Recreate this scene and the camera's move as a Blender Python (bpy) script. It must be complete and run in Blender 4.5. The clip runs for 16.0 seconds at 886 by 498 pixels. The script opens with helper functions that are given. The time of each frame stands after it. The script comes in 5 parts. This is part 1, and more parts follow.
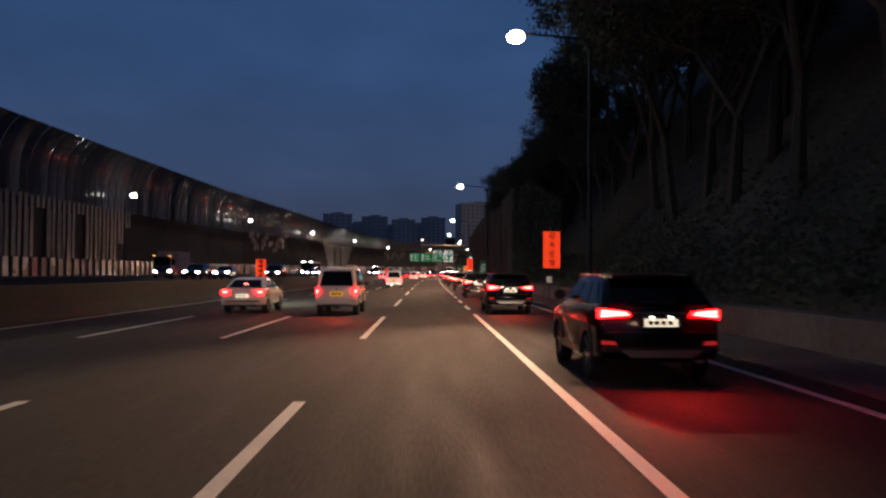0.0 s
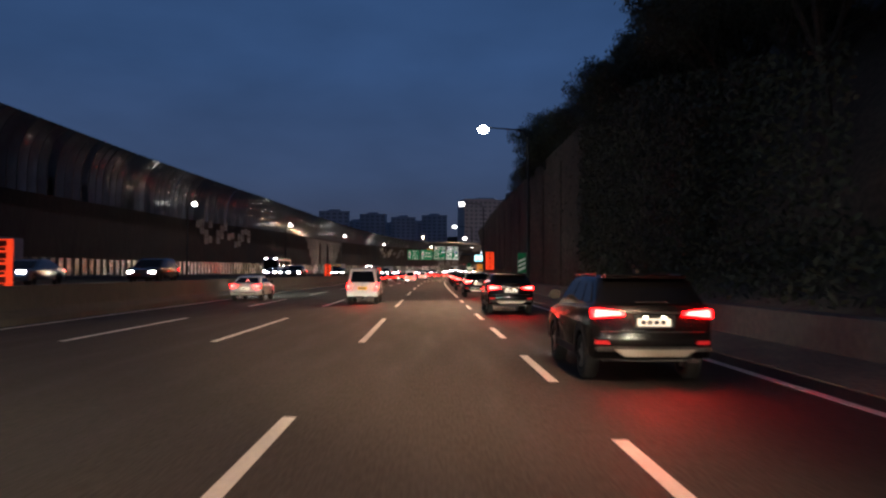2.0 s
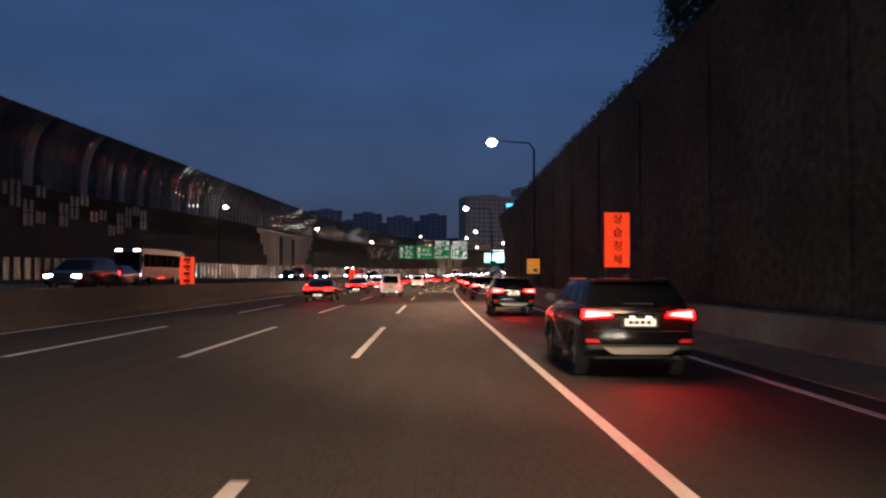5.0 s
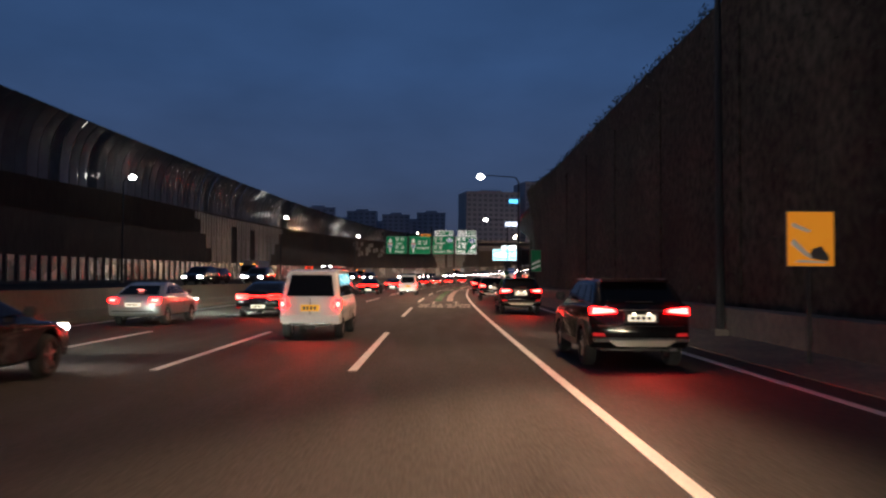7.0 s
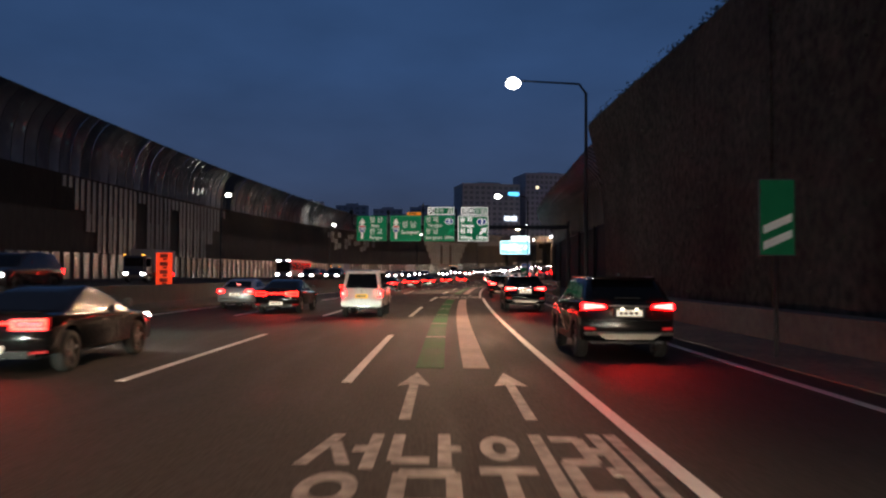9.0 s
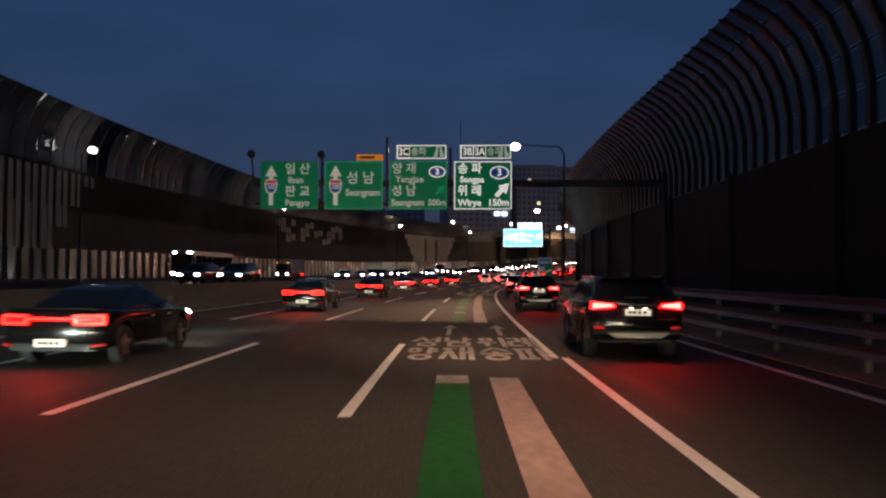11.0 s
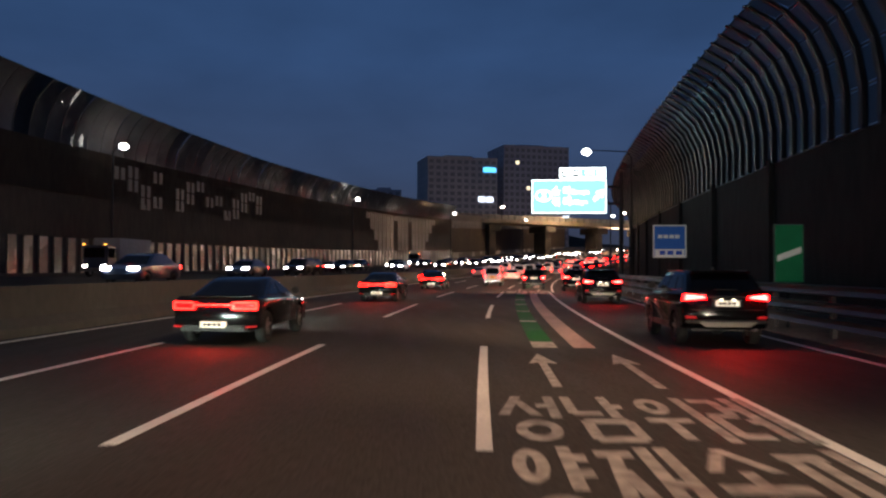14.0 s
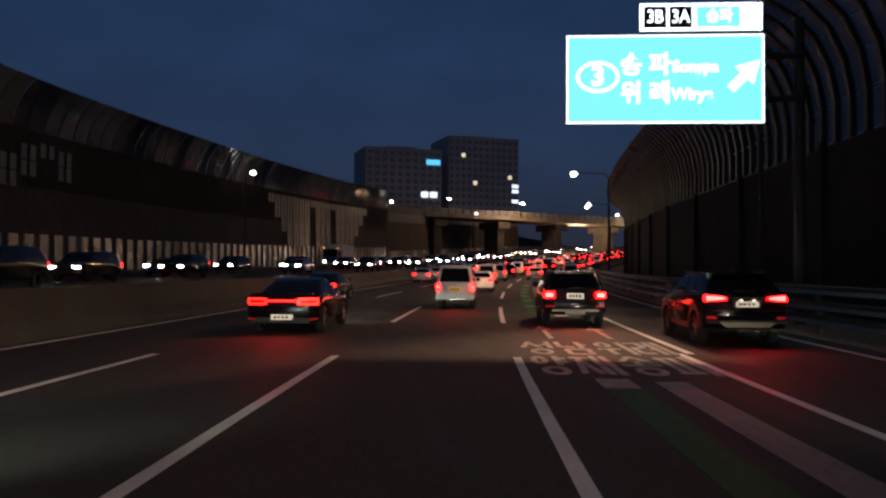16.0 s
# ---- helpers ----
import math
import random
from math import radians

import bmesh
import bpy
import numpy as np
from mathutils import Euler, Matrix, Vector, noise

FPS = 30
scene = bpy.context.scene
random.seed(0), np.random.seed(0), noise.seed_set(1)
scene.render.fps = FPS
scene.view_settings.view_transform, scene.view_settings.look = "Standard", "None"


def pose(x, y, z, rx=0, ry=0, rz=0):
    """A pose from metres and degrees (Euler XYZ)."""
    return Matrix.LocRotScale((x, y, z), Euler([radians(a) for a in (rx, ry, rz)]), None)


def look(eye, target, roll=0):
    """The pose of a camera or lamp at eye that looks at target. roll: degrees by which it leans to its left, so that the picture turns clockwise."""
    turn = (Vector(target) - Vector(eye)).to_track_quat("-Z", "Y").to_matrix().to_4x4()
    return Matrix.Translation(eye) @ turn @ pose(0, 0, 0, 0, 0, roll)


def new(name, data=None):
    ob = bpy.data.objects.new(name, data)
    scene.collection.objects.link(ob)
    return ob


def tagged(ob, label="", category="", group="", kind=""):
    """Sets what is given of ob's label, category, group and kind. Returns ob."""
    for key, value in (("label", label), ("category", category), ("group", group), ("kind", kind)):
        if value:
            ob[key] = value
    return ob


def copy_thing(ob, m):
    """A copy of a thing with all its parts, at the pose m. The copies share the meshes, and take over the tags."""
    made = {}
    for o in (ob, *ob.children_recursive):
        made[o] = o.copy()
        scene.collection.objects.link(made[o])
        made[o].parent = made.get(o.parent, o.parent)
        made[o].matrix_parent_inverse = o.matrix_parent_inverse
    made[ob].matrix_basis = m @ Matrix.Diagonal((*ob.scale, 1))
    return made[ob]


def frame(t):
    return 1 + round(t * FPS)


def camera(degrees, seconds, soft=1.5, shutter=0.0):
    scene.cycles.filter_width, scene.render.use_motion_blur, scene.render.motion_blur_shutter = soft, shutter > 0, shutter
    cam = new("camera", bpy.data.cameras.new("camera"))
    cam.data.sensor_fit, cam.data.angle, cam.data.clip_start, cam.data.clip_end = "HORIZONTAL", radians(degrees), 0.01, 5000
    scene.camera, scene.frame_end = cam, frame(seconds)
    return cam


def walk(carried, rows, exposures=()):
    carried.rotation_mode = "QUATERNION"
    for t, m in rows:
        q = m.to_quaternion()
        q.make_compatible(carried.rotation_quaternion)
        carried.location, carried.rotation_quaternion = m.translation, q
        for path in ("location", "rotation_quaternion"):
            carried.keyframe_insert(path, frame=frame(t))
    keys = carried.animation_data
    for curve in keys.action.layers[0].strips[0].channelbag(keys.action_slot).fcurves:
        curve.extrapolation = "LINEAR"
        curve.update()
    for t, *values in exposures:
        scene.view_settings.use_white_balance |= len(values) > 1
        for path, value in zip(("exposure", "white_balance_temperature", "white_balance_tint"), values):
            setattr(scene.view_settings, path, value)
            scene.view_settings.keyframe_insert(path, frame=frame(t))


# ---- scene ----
# ---- the road's line: arc length s along it, offset o to the right, height z over it ----
BEND = [(-300, 0.0), (40, 0.0), (120, 0.21), (160, 0.41), (200, 0.86), (240, 0.72), (280, 1.32), (320, 1.45), (420, 1.45), (1200, 0.9)]
STEP = 2.0
_S = np.arange(-240.0, 1200.0, STEP)
_K = np.interp(_S, [b[0] for b in BEND], [b[1] for b in BEND]) / 1000
_TH = np.cumsum(_K) * STEP
_TH = _TH - np.interp(0, _S, _TH)
_X = np.cumsum(np.sin(_TH)) * STEP
_Y = np.cumsum(np.cos(_TH)) * STEP
_X, _Y = _X - np.interp(0, _S, _X), _Y - np.interp(0, _S, _Y)


def rise(y):
    """Height of the ground at y: level, then a long climb."""
    u = min(max(y - 325.0, 0.0), 335.0)
    return 0.5 * 2.3e-4 * u * u + max(min(y, 1400.0) - 660.0, 0.0) * 0.02


def heading(s):
    return float(np.interp(s, _S, _TH))


def at(s, o=0.0, z=0.0):
    x, y, th = float(np.interp(s, _S, _X)), float(np.interp(s, _S, _Y)), heading(s)
    return Vector((x + o * math.cos(th), y - o * math.sin(th), rise(y) + z))


def place(s, o=0.0, z=0.0, turn=0.0):
    """Pose on the road at s, o, z: y ahead along it, turned by that many degrees to the left."""
    a, b = at(s - 1), at(s + 1)
    slope = math.atan2(b.z - a.z, 2.0)
    return Matrix.Translation(at(s, o, z)) @ Matrix.Rotation(-heading(s) + radians(turn), 4, "Z") @ Matrix.Rotation(slope, 4, "X")


# ---- camera: seconds, s, o, turn to the right of the road, tilt up ----
cam = camera(58.4, 16.0, soft=2.3, shutter=0.22)
ROLL, EYE = 0.3, 1.71
PATH = [
    (0.0, -21.51, -0.12, 1.07, 1.71),
    (0.5, -11.01, -0.17, 1.04, 1.76),
    (1.0, -0.59, -0.20, 1.04, 1.76),
    (1.5, 9.68, -0.16, 1.01, 1.81),
    (2.0, 19.59, -0.17, 1.01, 1.71),
    (2.5, 29.66, -0.20, 1.06, 1.69),
    (3.0, 40.02, -0.19, 1.10, 1.75),
    (3.5, 50.62, -0.20, 1.10, 1.83),
    (4.0, 61.17, -0.23, 1.10, 1.94),
    (5.2, 86.60, -0.22, 0.95, 2.00),
    (6.5, 114.18, -0.22, 0.72, 2.09),
    (7.0, 124.53, -0.32, 0.73, 2.04),
    (7.5, 135.00, -0.35, 0.69, 2.06),
    (8.0, 145.84, -0.30, 0.54, 2.00),
    (8.5, 156.37, -0.29, 0.41, 1.94),
    (9.0, 166.33, -0.30, 0.32, 1.90),
    (10.2, 192.00, -0.40, -0.08, 1.88),
    (11.5, 219.97, -0.66, -0.50, 1.85),
    (12.0, 230.15, -0.85, -0.65, 1.69),
    (12.5, 240.49, -1.00, -0.91, 1.64),
    (13.0, 250.80, -1.32, -1.18, 1.54),
    (13.5, 260.82, -1.57, -1.56, 1.43),
    (14.0, 271.52, -1.90, -1.94, 1.41),
    (14.5, 282.24, -2.24, -2.21, 1.41),
    (15.0, 292.60, -2.50, -2.00, 1.30),
    (15.5, 302.99, -2.62, -1.41, 1.48),
    (16.0, 313.34, -2.79, -1.02, 1.55),
]


def seat(s, o, turn, tilt, up):
    eye = at(s, o, EYE + up)
    way = heading(s) + radians(turn)
    return look(eye, eye + Vector((math.sin(way), math.cos(way), math.tan(radians(tilt)))) * 10, ROLL)


JOLT = {12.0: 0.09}  # the car rises over a joint in the road
walk(cam, [(t, seat(s, o, turn, tilt, JOLT.get(t, 0.0))) for t, s, o, turn, tilt in PATH],
     exposures=[(0.0, 0.05), (1.0, 0.2), (3.0, 0.05), (4.0, 0.2), (7.0, 0.1), (8.5, 0.05), (9.0, -0.05), (11.5, -0.6), (12.5, -0.75), (13.0, -0.4), (13.5, -0.1), (14.0, 0.0), (14.5, 0.0), (15.0, -0.3), (15.5, -0.7), (16.0, -0.9)])

# ---- sky after sunset ----
world = bpy.data.worlds.new("sky")
scene.world = world
world.use_nodes = True
_n, _l = world.node_tree.nodes, world.node_tree.links
_n.clear()
_co, _sep, _ramp = _n.new("ShaderNodeTexCoord"), _n.new("ShaderNodeSeparateXYZ"), _n.new("ShaderNodeValToRGB")
_l.new(_co.outputs["Generated"], _sep.inputs[0])
_l.new(_sep.outputs["Z"], _ramp.inputs[0])
_r = _ramp.color_ramp
_r.elements[0].position, _r.elements[0].color = 0.0, (0.026, 0.029, 0.047, 1)
_r.elements[1].position, _r.elements[1].color = 1.0, (0.013, 0.020, 0.040, 1)
for _p, _c in ((0.05, (0.0285, 0.0365, 0.066)), (0.12, (0.0285, 0.048, 0.102)), (0.25, (0.0225, 0.050, 0.122)), (0.36, (0.019, 0.046, 0.116)), (0.60, (0.015, 0.028, 0.062))):
    _e = _r.elements.new(_p)
    _e.color = (*_c, 1)
_bg = _n.new("ShaderNodeBackground")
_bg.inputs["Strength"].default_value = 1.3
_out = _n.new("ShaderNodeOutputWorld")
# thin uneven cloud
_no, _mr, _vs = _n.new("ShaderNodeTexNoise"), _n.new("ShaderNodeMapRange"), _n.new("ShaderNodeVectorMath")
_no.inputs["Scale"].default_value, _no.inputs["Detail"].default_value = 5.0, 4.0
_st = _n.new("ShaderNodeMapping")
_st.inputs["Scale"].default_value = (1.0, 1.0, 2.6)
_l.new(_co.outputs["Generated"], _st.inputs["Vector"])
_l.new(_st.outputs[0], _no.inputs["Vector"])
_mr.inputs["From Min"].default_value, _mr.inputs["From Max"].default_value = 0.3, 0.7
_mr.inputs["To Min"].default_value, _mr.inputs["To Max"].default_value = 0.89, 1.12
_l.new(_no.outputs["Fac"], _mr.inputs["Value"])
_vs.operation = "SCALE"
_l.new(_ramp.outputs[0], _vs.inputs[0])
_l.new(_mr.outputs[0], _vs.inputs["Scale"])
_l.new(_vs.outputs["Vector"], _bg.inputs["Color"])
_l.new(_bg.outputs[0], _out.inputs["Surface"])

LAMP_WATTS = 80000.0
LAMP_TINT = (1.0, 0.62, 0.36)
LAMP_TINT_FAR = (0.92, 1.0, 0.86)


# ---- materials ----
def make(name, color, rough=0.6, metal=0.0, emit=None, strength=0.0, grain=0.0, scale=8.0, bump=0.0, coat=0.0, stain=0.0, stretch=(1, 1, 1), spec=0.5):
    """A surface with fine grain, larger stains and relief."""
    m = bpy.data.materials.new(name)
    m.use_nodes = True
    nt = m.node_tree
    n, l = nt.nodes, nt.links
    b = n["Principled BSDF"]
    b.inputs["Roughness"].default_value, b.inputs["Metallic"].default_value = rough, metal
    b.inputs["Base Color"].default_value = (*color, 1)
    b.inputs["Coat Weight"].default_value = coat
    b.inputs["Specular IOR Level"].default_value = spec
    if emit:
        b.inputs["Emission Color"].default_value, b.inputs["Emission Strength"].default_value = (*emit, 1), strength
    if grain or stain or bump:
        geo, mp = n.new("ShaderNodeNewGeometry"), n.new("ShaderNodeMapping")
        mp.inputs["Scale"].default_value = stretch
        l.new(geo.outputs["Position"], mp.inputs["Vector"])
        fine, wide = n.new("ShaderNodeTexNoise"), n.new("ShaderNodeTexNoise")
        fine.inputs["Scale"].default_value, fine.inputs["Detail"].default_value = scale, 4
        wide.inputs["Scale"].default_value, wide.inputs["Detail"].default_value = scale * 0.06, 5
        l.new(mp.outputs[0], fine.inputs["Vector"])
        l.new(mp.outputs[0], wide.inputs["Vector"])
        a = n.new("ShaderNodeMapRange")
        a.inputs["From Min"].default_value, a.inputs["From Max"].default_value = 0.3, 0.7
        a.inputs["To Min"].default_value, a.inputs["To Max"].default_value = 1 - grain, 1 + grain
        c = n.new("ShaderNodeMapRange")
        c.inputs["From Min"].default_value, c.inputs["From Max"].default_value = 0.3, 0.7
        c.inputs["To Min"].default_value, c.inputs["To Max"].default_value = 1 - stain, 1 + stain
        l.new(fine.outputs["Fac"], a.inputs["Value"])
        l.new(wide.outputs["Fac"], c.inputs["Value"])
        mul = n.new("ShaderNodeMath")
        mul.operation = "MULTIPLY"
        l.new(a.outputs[0], mul.inputs[0])
        l.new(c.outputs[0], mul.inputs[1])
        sc = n.new("ShaderNodeVectorMath")
        sc.operation = "SCALE"
        sc.inputs[0].default_value = color
        l.new(mul.outputs[0], sc.inputs["Scale"])
        l.new(sc.outputs["Vector"], b.inputs["Base Color"])
        r = n.new("ShaderNodeMapRange")
        r.inputs["From Min"].default_value, r.inputs["From Max"].default_value = 0.3, 0.7
        r.inputs["To Min"].default_value, r.inputs["To Max"].default_value = max(rough - 0.12, 0.03), min(rough + 0.12, 1)
        l.new(wide.outputs["Fac"], r.inputs["Value"])
        l.new(r.outputs[0], b.inputs["Roughness"])
        if bump:
            bp = n.new("ShaderNodeBump")
            bp.inputs["Strength"].default_value, bp.inputs["Distance"].default_value = bump, 0.02
            l.new(fine.outputs["Fac"], bp.inputs["Height"])
            l.new(bp.outputs[0], b.inputs["Normal"])
            if coat:
                l.new(bp.outputs[0], b.inputs["Coat Normal"])
                b.inputs["Coat Roughness"].default_value = 0.05
    return m


M = {}
M["asphalt"] = make("asphalt", (0.055, 0.051, 0.047), 0.8, grain=0.22, scale=30, bump=0.3, stain=0.10, stretch=(1, 0.12, 1), spec=0.10)
M["paint_white"] = make("road_paint", (0.72, 0.70, 0.66), 0.6, grain=0.12, scale=14, stain=0.12, bump=0.2)
M["paint_worn"] = make("worn_road_paint", (0.33, 0.30, 0.27), 0.65, grain=0.45, scale=5, stain=0.35, bump=0.2, spec=0.15)
M["paint_green"] = make("green_road_paint", (0.016, 0.10, 0.028), 0.7, grain=0.2, scale=7, stain=0.3, bump=0.2, spec=0.08)
M["paint_pink"] = make("pink_road_paint", (0.38, 0.265, 0.24), 0.7, grain=0.2, scale=7, stain=0.25, bump=0.2, spec=0.1)
M["soil"] = make("soil", (0.075, 0.064, 0.046), 0.95, grain=0.4, scale=5, bump=0.7, stain=0.4)
M["gravel"] = make("gravel_verge", (0.19, 0.145, 0.10), 0.95, grain=0.35, scale=9, bump=0.7, stain=0.3)
M["concrete"] = make("concrete", (0.058, 0.051, 0.040), 0.85, grain=0.15, scale=6, bump=0.25, stain=0.4, stretch=(1, 1, 0.5))
M["concrete_dark"] = make("stained_concrete", (0.15, 0.125, 0.10), 0.85, grain=0.2, scale=5, bump=0.25, stain=0.4)
M["ivy_wall"] = make("dark_wall_with_ivy", (0.065, 0.058, 0.044), 0.95, grain=0.5, scale=3, bump=0.8, stain=0.5, spec=0.15)
M["leaf"] = make("leaf", (0.055, 0.060, 0.034), 0.7, grain=0.3, scale=3, stain=0.3)
M["bark"] = make("bark", (0.06, 0.047, 0.036), 0.9, grain=0.3, scale=9, bump=0.5)
M["panel_dark"] = make("dark_brown_panel", (0.062, 0.050, 0.038), 0.75, grain=0.15, scale=2, stain=0.35, stretch=(1, 1, 0.3), spec=0.1)
M["panel_black"] = make("near_black_panel", (0.030, 0.030, 0.028), 0.8, grain=0.2, scale=2, stain=0.4, stretch=(1, 1, 0.3), spec=0.06)
M["panel_light"] = make("pale_grey_panel", (0.10, 0.094, 0.084), 0.5, grain=0.15, scale=2, stain=0.25, stretch=(1, 1, 0.3))
M["panel_top"] = make("tinted_acrylic_panel", (0.135, 0.135, 0.138), 0.7, grain=0.12, scale=8.0, stain=0.25, bump=0.02, coat=0.55, spec=0.15)
M["slat"] = make("pale_metal_slat", (0.26, 0.25, 0.22), 0.24, metal=0.3, grain=0.1, scale=3, stain=0.2)
M["slat_gap"] = make("dark_backing", (0.03, 0.028, 0.025), 0.8, grain=0.2, scale=3)
M["rib"] = make("grey_steel_rib", (0.06, 0.06, 0.058), 0.65, metal=0.1, grain=0.1, scale=4)
M["rib_dark"] = make("dark_steel_rib", (0.035, 0.037, 0.04), 0.5, metal=0.4, grain=0.1, scale=4)
M["steel"] = make("galvanised_steel", (0.09, 0.09, 0.088), 0.5, metal=0.6, grain=0.12, scale=7, stain=0.25)
M["steel_dark"] = make("dark_painted_steel", (0.022, 0.024, 0.025), 0.55, metal=0.2, grain=0.1, scale=6)
# coloured sign sheets emit, imitating headlight light thrown back by retroreflective signs
M["sign_green"] = make("green_glow_sheet", (0.006, 0.14, 0.055), 0.45, emit=(0.003, 0.15, 0.062), strength=0.45, grain=0.05, scale=2, spec=0.15)
M["sign_green_dim"] = make("small_green_glow_sheet", (0.006, 0.11, 0.04), 0.5, emit=(0.004, 0.08, 0.03), strength=0.25, grain=0.1, scale=3, spec=0.2)
M["sign_stripe"] = make("white_glow_stripe", (0.7, 0.7, 0.66), 0.5, emit=(0.6, 0.58, 0.48), strength=0.14, grain=0.1, scale=4)
# brighter and dimmer copies imitate how strongly each sign is lit
M["sign_green_bright"] = make("bright_green_glow_sheet", (0.006, 0.16, 0.06), 0.45, emit=(0.006, 0.20, 0.08), strength=1.0, grain=0.05, scale=2, spec=0.15)
M["sign_white"] = make("white_glow_sheet", (0.7, 0.7, 0.68), 0.45, emit=(0.80, 0.78, 0.72), strength=1.15)
M["sign_white_dim"] = make("dim_white_glow_sheet", (0.6, 0.6, 0.56), 0.45, emit=(0.55, 0.55, 0.48), strength=0.48)
M["sign_black"] = make("black_sign_sheet", (0.012, 0.012, 0.014), 0.5)
M["sign_navy"] = make("navy_glow_sheet", (0.01, 0.03, 0.16), 0.45, emit=(0.01, 0.04, 0.22), strength=0.5)
M["sign_red"] = make("red_glow_sheet", (0.5, 0.03, 0.03), 0.45, emit=(0.5, 0.03, 0.03), strength=0.4)
# exit sign faces emit; the overexposed wash is put into their colour
M["sign_blue_glow"] = make("glowing_cyan_sign_face", (0.02, 0.35, 0.45), 0.4, emit=(0.19, 0.72, 0.86), strength=2.5)
M["sign_white_glow"] = make("glowing_white_sign_face", (0.8, 0.8, 0.8), 0.4, emit=(0.85, 0.97, 1.0), strength=4.5)
M["sign_blue"] = make("blue_glow_sheet", (0.015, 0.09, 0.33), 0.45, emit=(0.015, 0.10, 0.36), strength=0.18)
M["sign_orange"] = make("orange_glow_sheet", (0.75, 0.25, 0.01), 0.5, emit=(0.8, 0.28, 0.02), strength=0.5, grain=0.1, scale=3)
M["sign_back"] = make("bare_sign_back", (0.2, 0.2, 0.2), 0.5, metal=0.5)
# banner cloth emits in place of the headlight light it would return
M["banner"] = make("glowing_red_banner", (0.85, 0.075, 0.02), 0.7, emit=(0.9, 0.075, 0.02), strength=0.6, grain=0.08, scale=2, stain=0.1)
M["banner_ink"] = make("dark_red_lettering", (0.22, 0.016, 0.01), 0.7)
M["lamp_glow"] = make("lamp_lens", (1, 1, 1), 0.3, emit=(1.0, 0.97, 0.92), strength=14)
M["lamp_glow_warm"] = make("warm_lamp_lens", (1, 1, 1), 0.3, emit=(1.0, 0.80, 0.55), strength=130)
M["car_black"] = make("black_car_paint", (0.006, 0.006, 0.007), 0.12, spec=0.4, grain=0.1, scale=3, stain=0.2)
M["car_grey"] = make("dark_grey_car_paint", (0.022, 0.020, 0.022), 0.16, spec=0.5)
M["car_white"] = make("white_car_paint", (0.82, 0.81, 0.78), 0.3, coat=0.8, grain=0.04, scale=3, stain=0.06)
M["car_silver"] = make("silver_car_paint", (0.42, 0.42, 0.43), 0.3, metal=0.5, coat=0.8)
M["car_blue"] = make("dark_blue_car_paint", (0.015, 0.03, 0.07), 0.3, coat=0.8)
M["plastic"] = make("black_plastic", (0.016, 0.016, 0.016), 0.55, grain=0.1, scale=20)
M["skid"] = make("matt_silver_trim", (0.25, 0.23, 0.20), 0.4, metal=0.5)
M["rail"] = make("dark_roof_rail", (0.03, 0.03, 0.03), 0.3, metal=0.3)
M["chrome"] = make("chrome", (0.7, 0.7, 0.7), 0.12, metal=1.0)
M["glass"] = make("dark_car_glass", (0.006, 0.006, 0.007), 0.06, spec=0.22)
M["tyre"] = make("tyre_rubber", (0.018, 0.018, 0.018), 0.85, grain=0.2, scale=20)
M["rim"] = make("alloy_rim", (0.4, 0.4, 0.41), 0.3, metal=0.9)
M["tail"] = make("lit_tail_lamp", (0.4, 0.01, 0.01), 0.2, emit=(1.0, 0.0011, 0.0013), strength=75)
M["tail_core"] = make("lit_tail_lamp_core", (0.8, 0.2, 0.2), 0.2, emit=(1.0, 0.20, 0.17), strength=7)
M["tail_strip"] = make("lit_tail_strip", (0.6, 0.05, 0.03), 0.2, emit=(1.0, 0.007, 0.005), strength=26)
M["tail_far"] = make("lit_distant_tail_lamp", (0.5, 0.02, 0.02), 0.2, emit=(1.0, 0.0056, 0.0052), strength=32)
# reflectors glow here instead of throwing light back; also the dim tail lens
M["tail_dim"] = make("glowing_reflector_and_lens", (0.35, 0.01, 0.012), 0.2, emit=(1.0, 0.04, 0.04), strength=0.3)
M["head"] = make("lit_head_lamp", (1, 1, 1), 0.2, emit=(1.0, 0.93, 0.84), strength=90)
M["amber"] = make("lit_amber_lamp", (0.8, 0.35, 0.02), 0.2, emit=(1.0, 0.42, 0.05), strength=8)
# plates emit the light that would fall on them
M["plate"] = make("glowing_number_plate", (0.7, 0.7, 0.66), 0.4, emit=(1.0, 0.84, 0.62), strength=1.0)
M["plate_lamp"] = make("lit_plate_lamp", (1, 1, 1), 0.3, emit=(1.0, 0.88, 0.66), strength=9)
M["plate_yellow"] = make("glowing_yellow_plate", (0.75, 0.42, 0.02), 0.4, emit=(0.9, 0.45, 0.03), strength=0.45)
M["plate_ink"] = make("number_plate_bars", (0.03, 0.03, 0.04), 0.5)
M["cloth"] = make("grey_truck_cover", (0.30, 0.31, 0.32), 0.8, grain=0.1, scale=4, stain=0.2)
# dark facade and window tones are lifted to imitate distant haze
M["tower"] = make("hazed_tower_facade", (0.40, 0.40, 0.44), 0.7, grain=0.1, scale=0.6, stain=0.2)
M["tower_pale"] = make("pale_tower_facade", (0.46, 0.45, 0.45), 0.75, grain=0.1, scale=0.6, stain=0.2)
M["pane_dark"] = make("hazed_window_pane", (0.22, 0.225, 0.24), 0.3)
M["pane_lit"] = make("lit_window_pane", (0.8, 0.7, 0.5), 0.4, emit=(1.0, 0.82, 0.55), strength=1.6)
M["tower_sign"] = make("lit_blue_sign", (0.1, 0.5, 0.9), 0.4, emit=(0.10, 0.55, 1.0), strength=2.4)
M["tower_sign_white"] = make("lit_white_letters", (0.9, 0.9, 1.0), 0.4, emit=(0.72, 0.82, 1.0), strength=3.0)
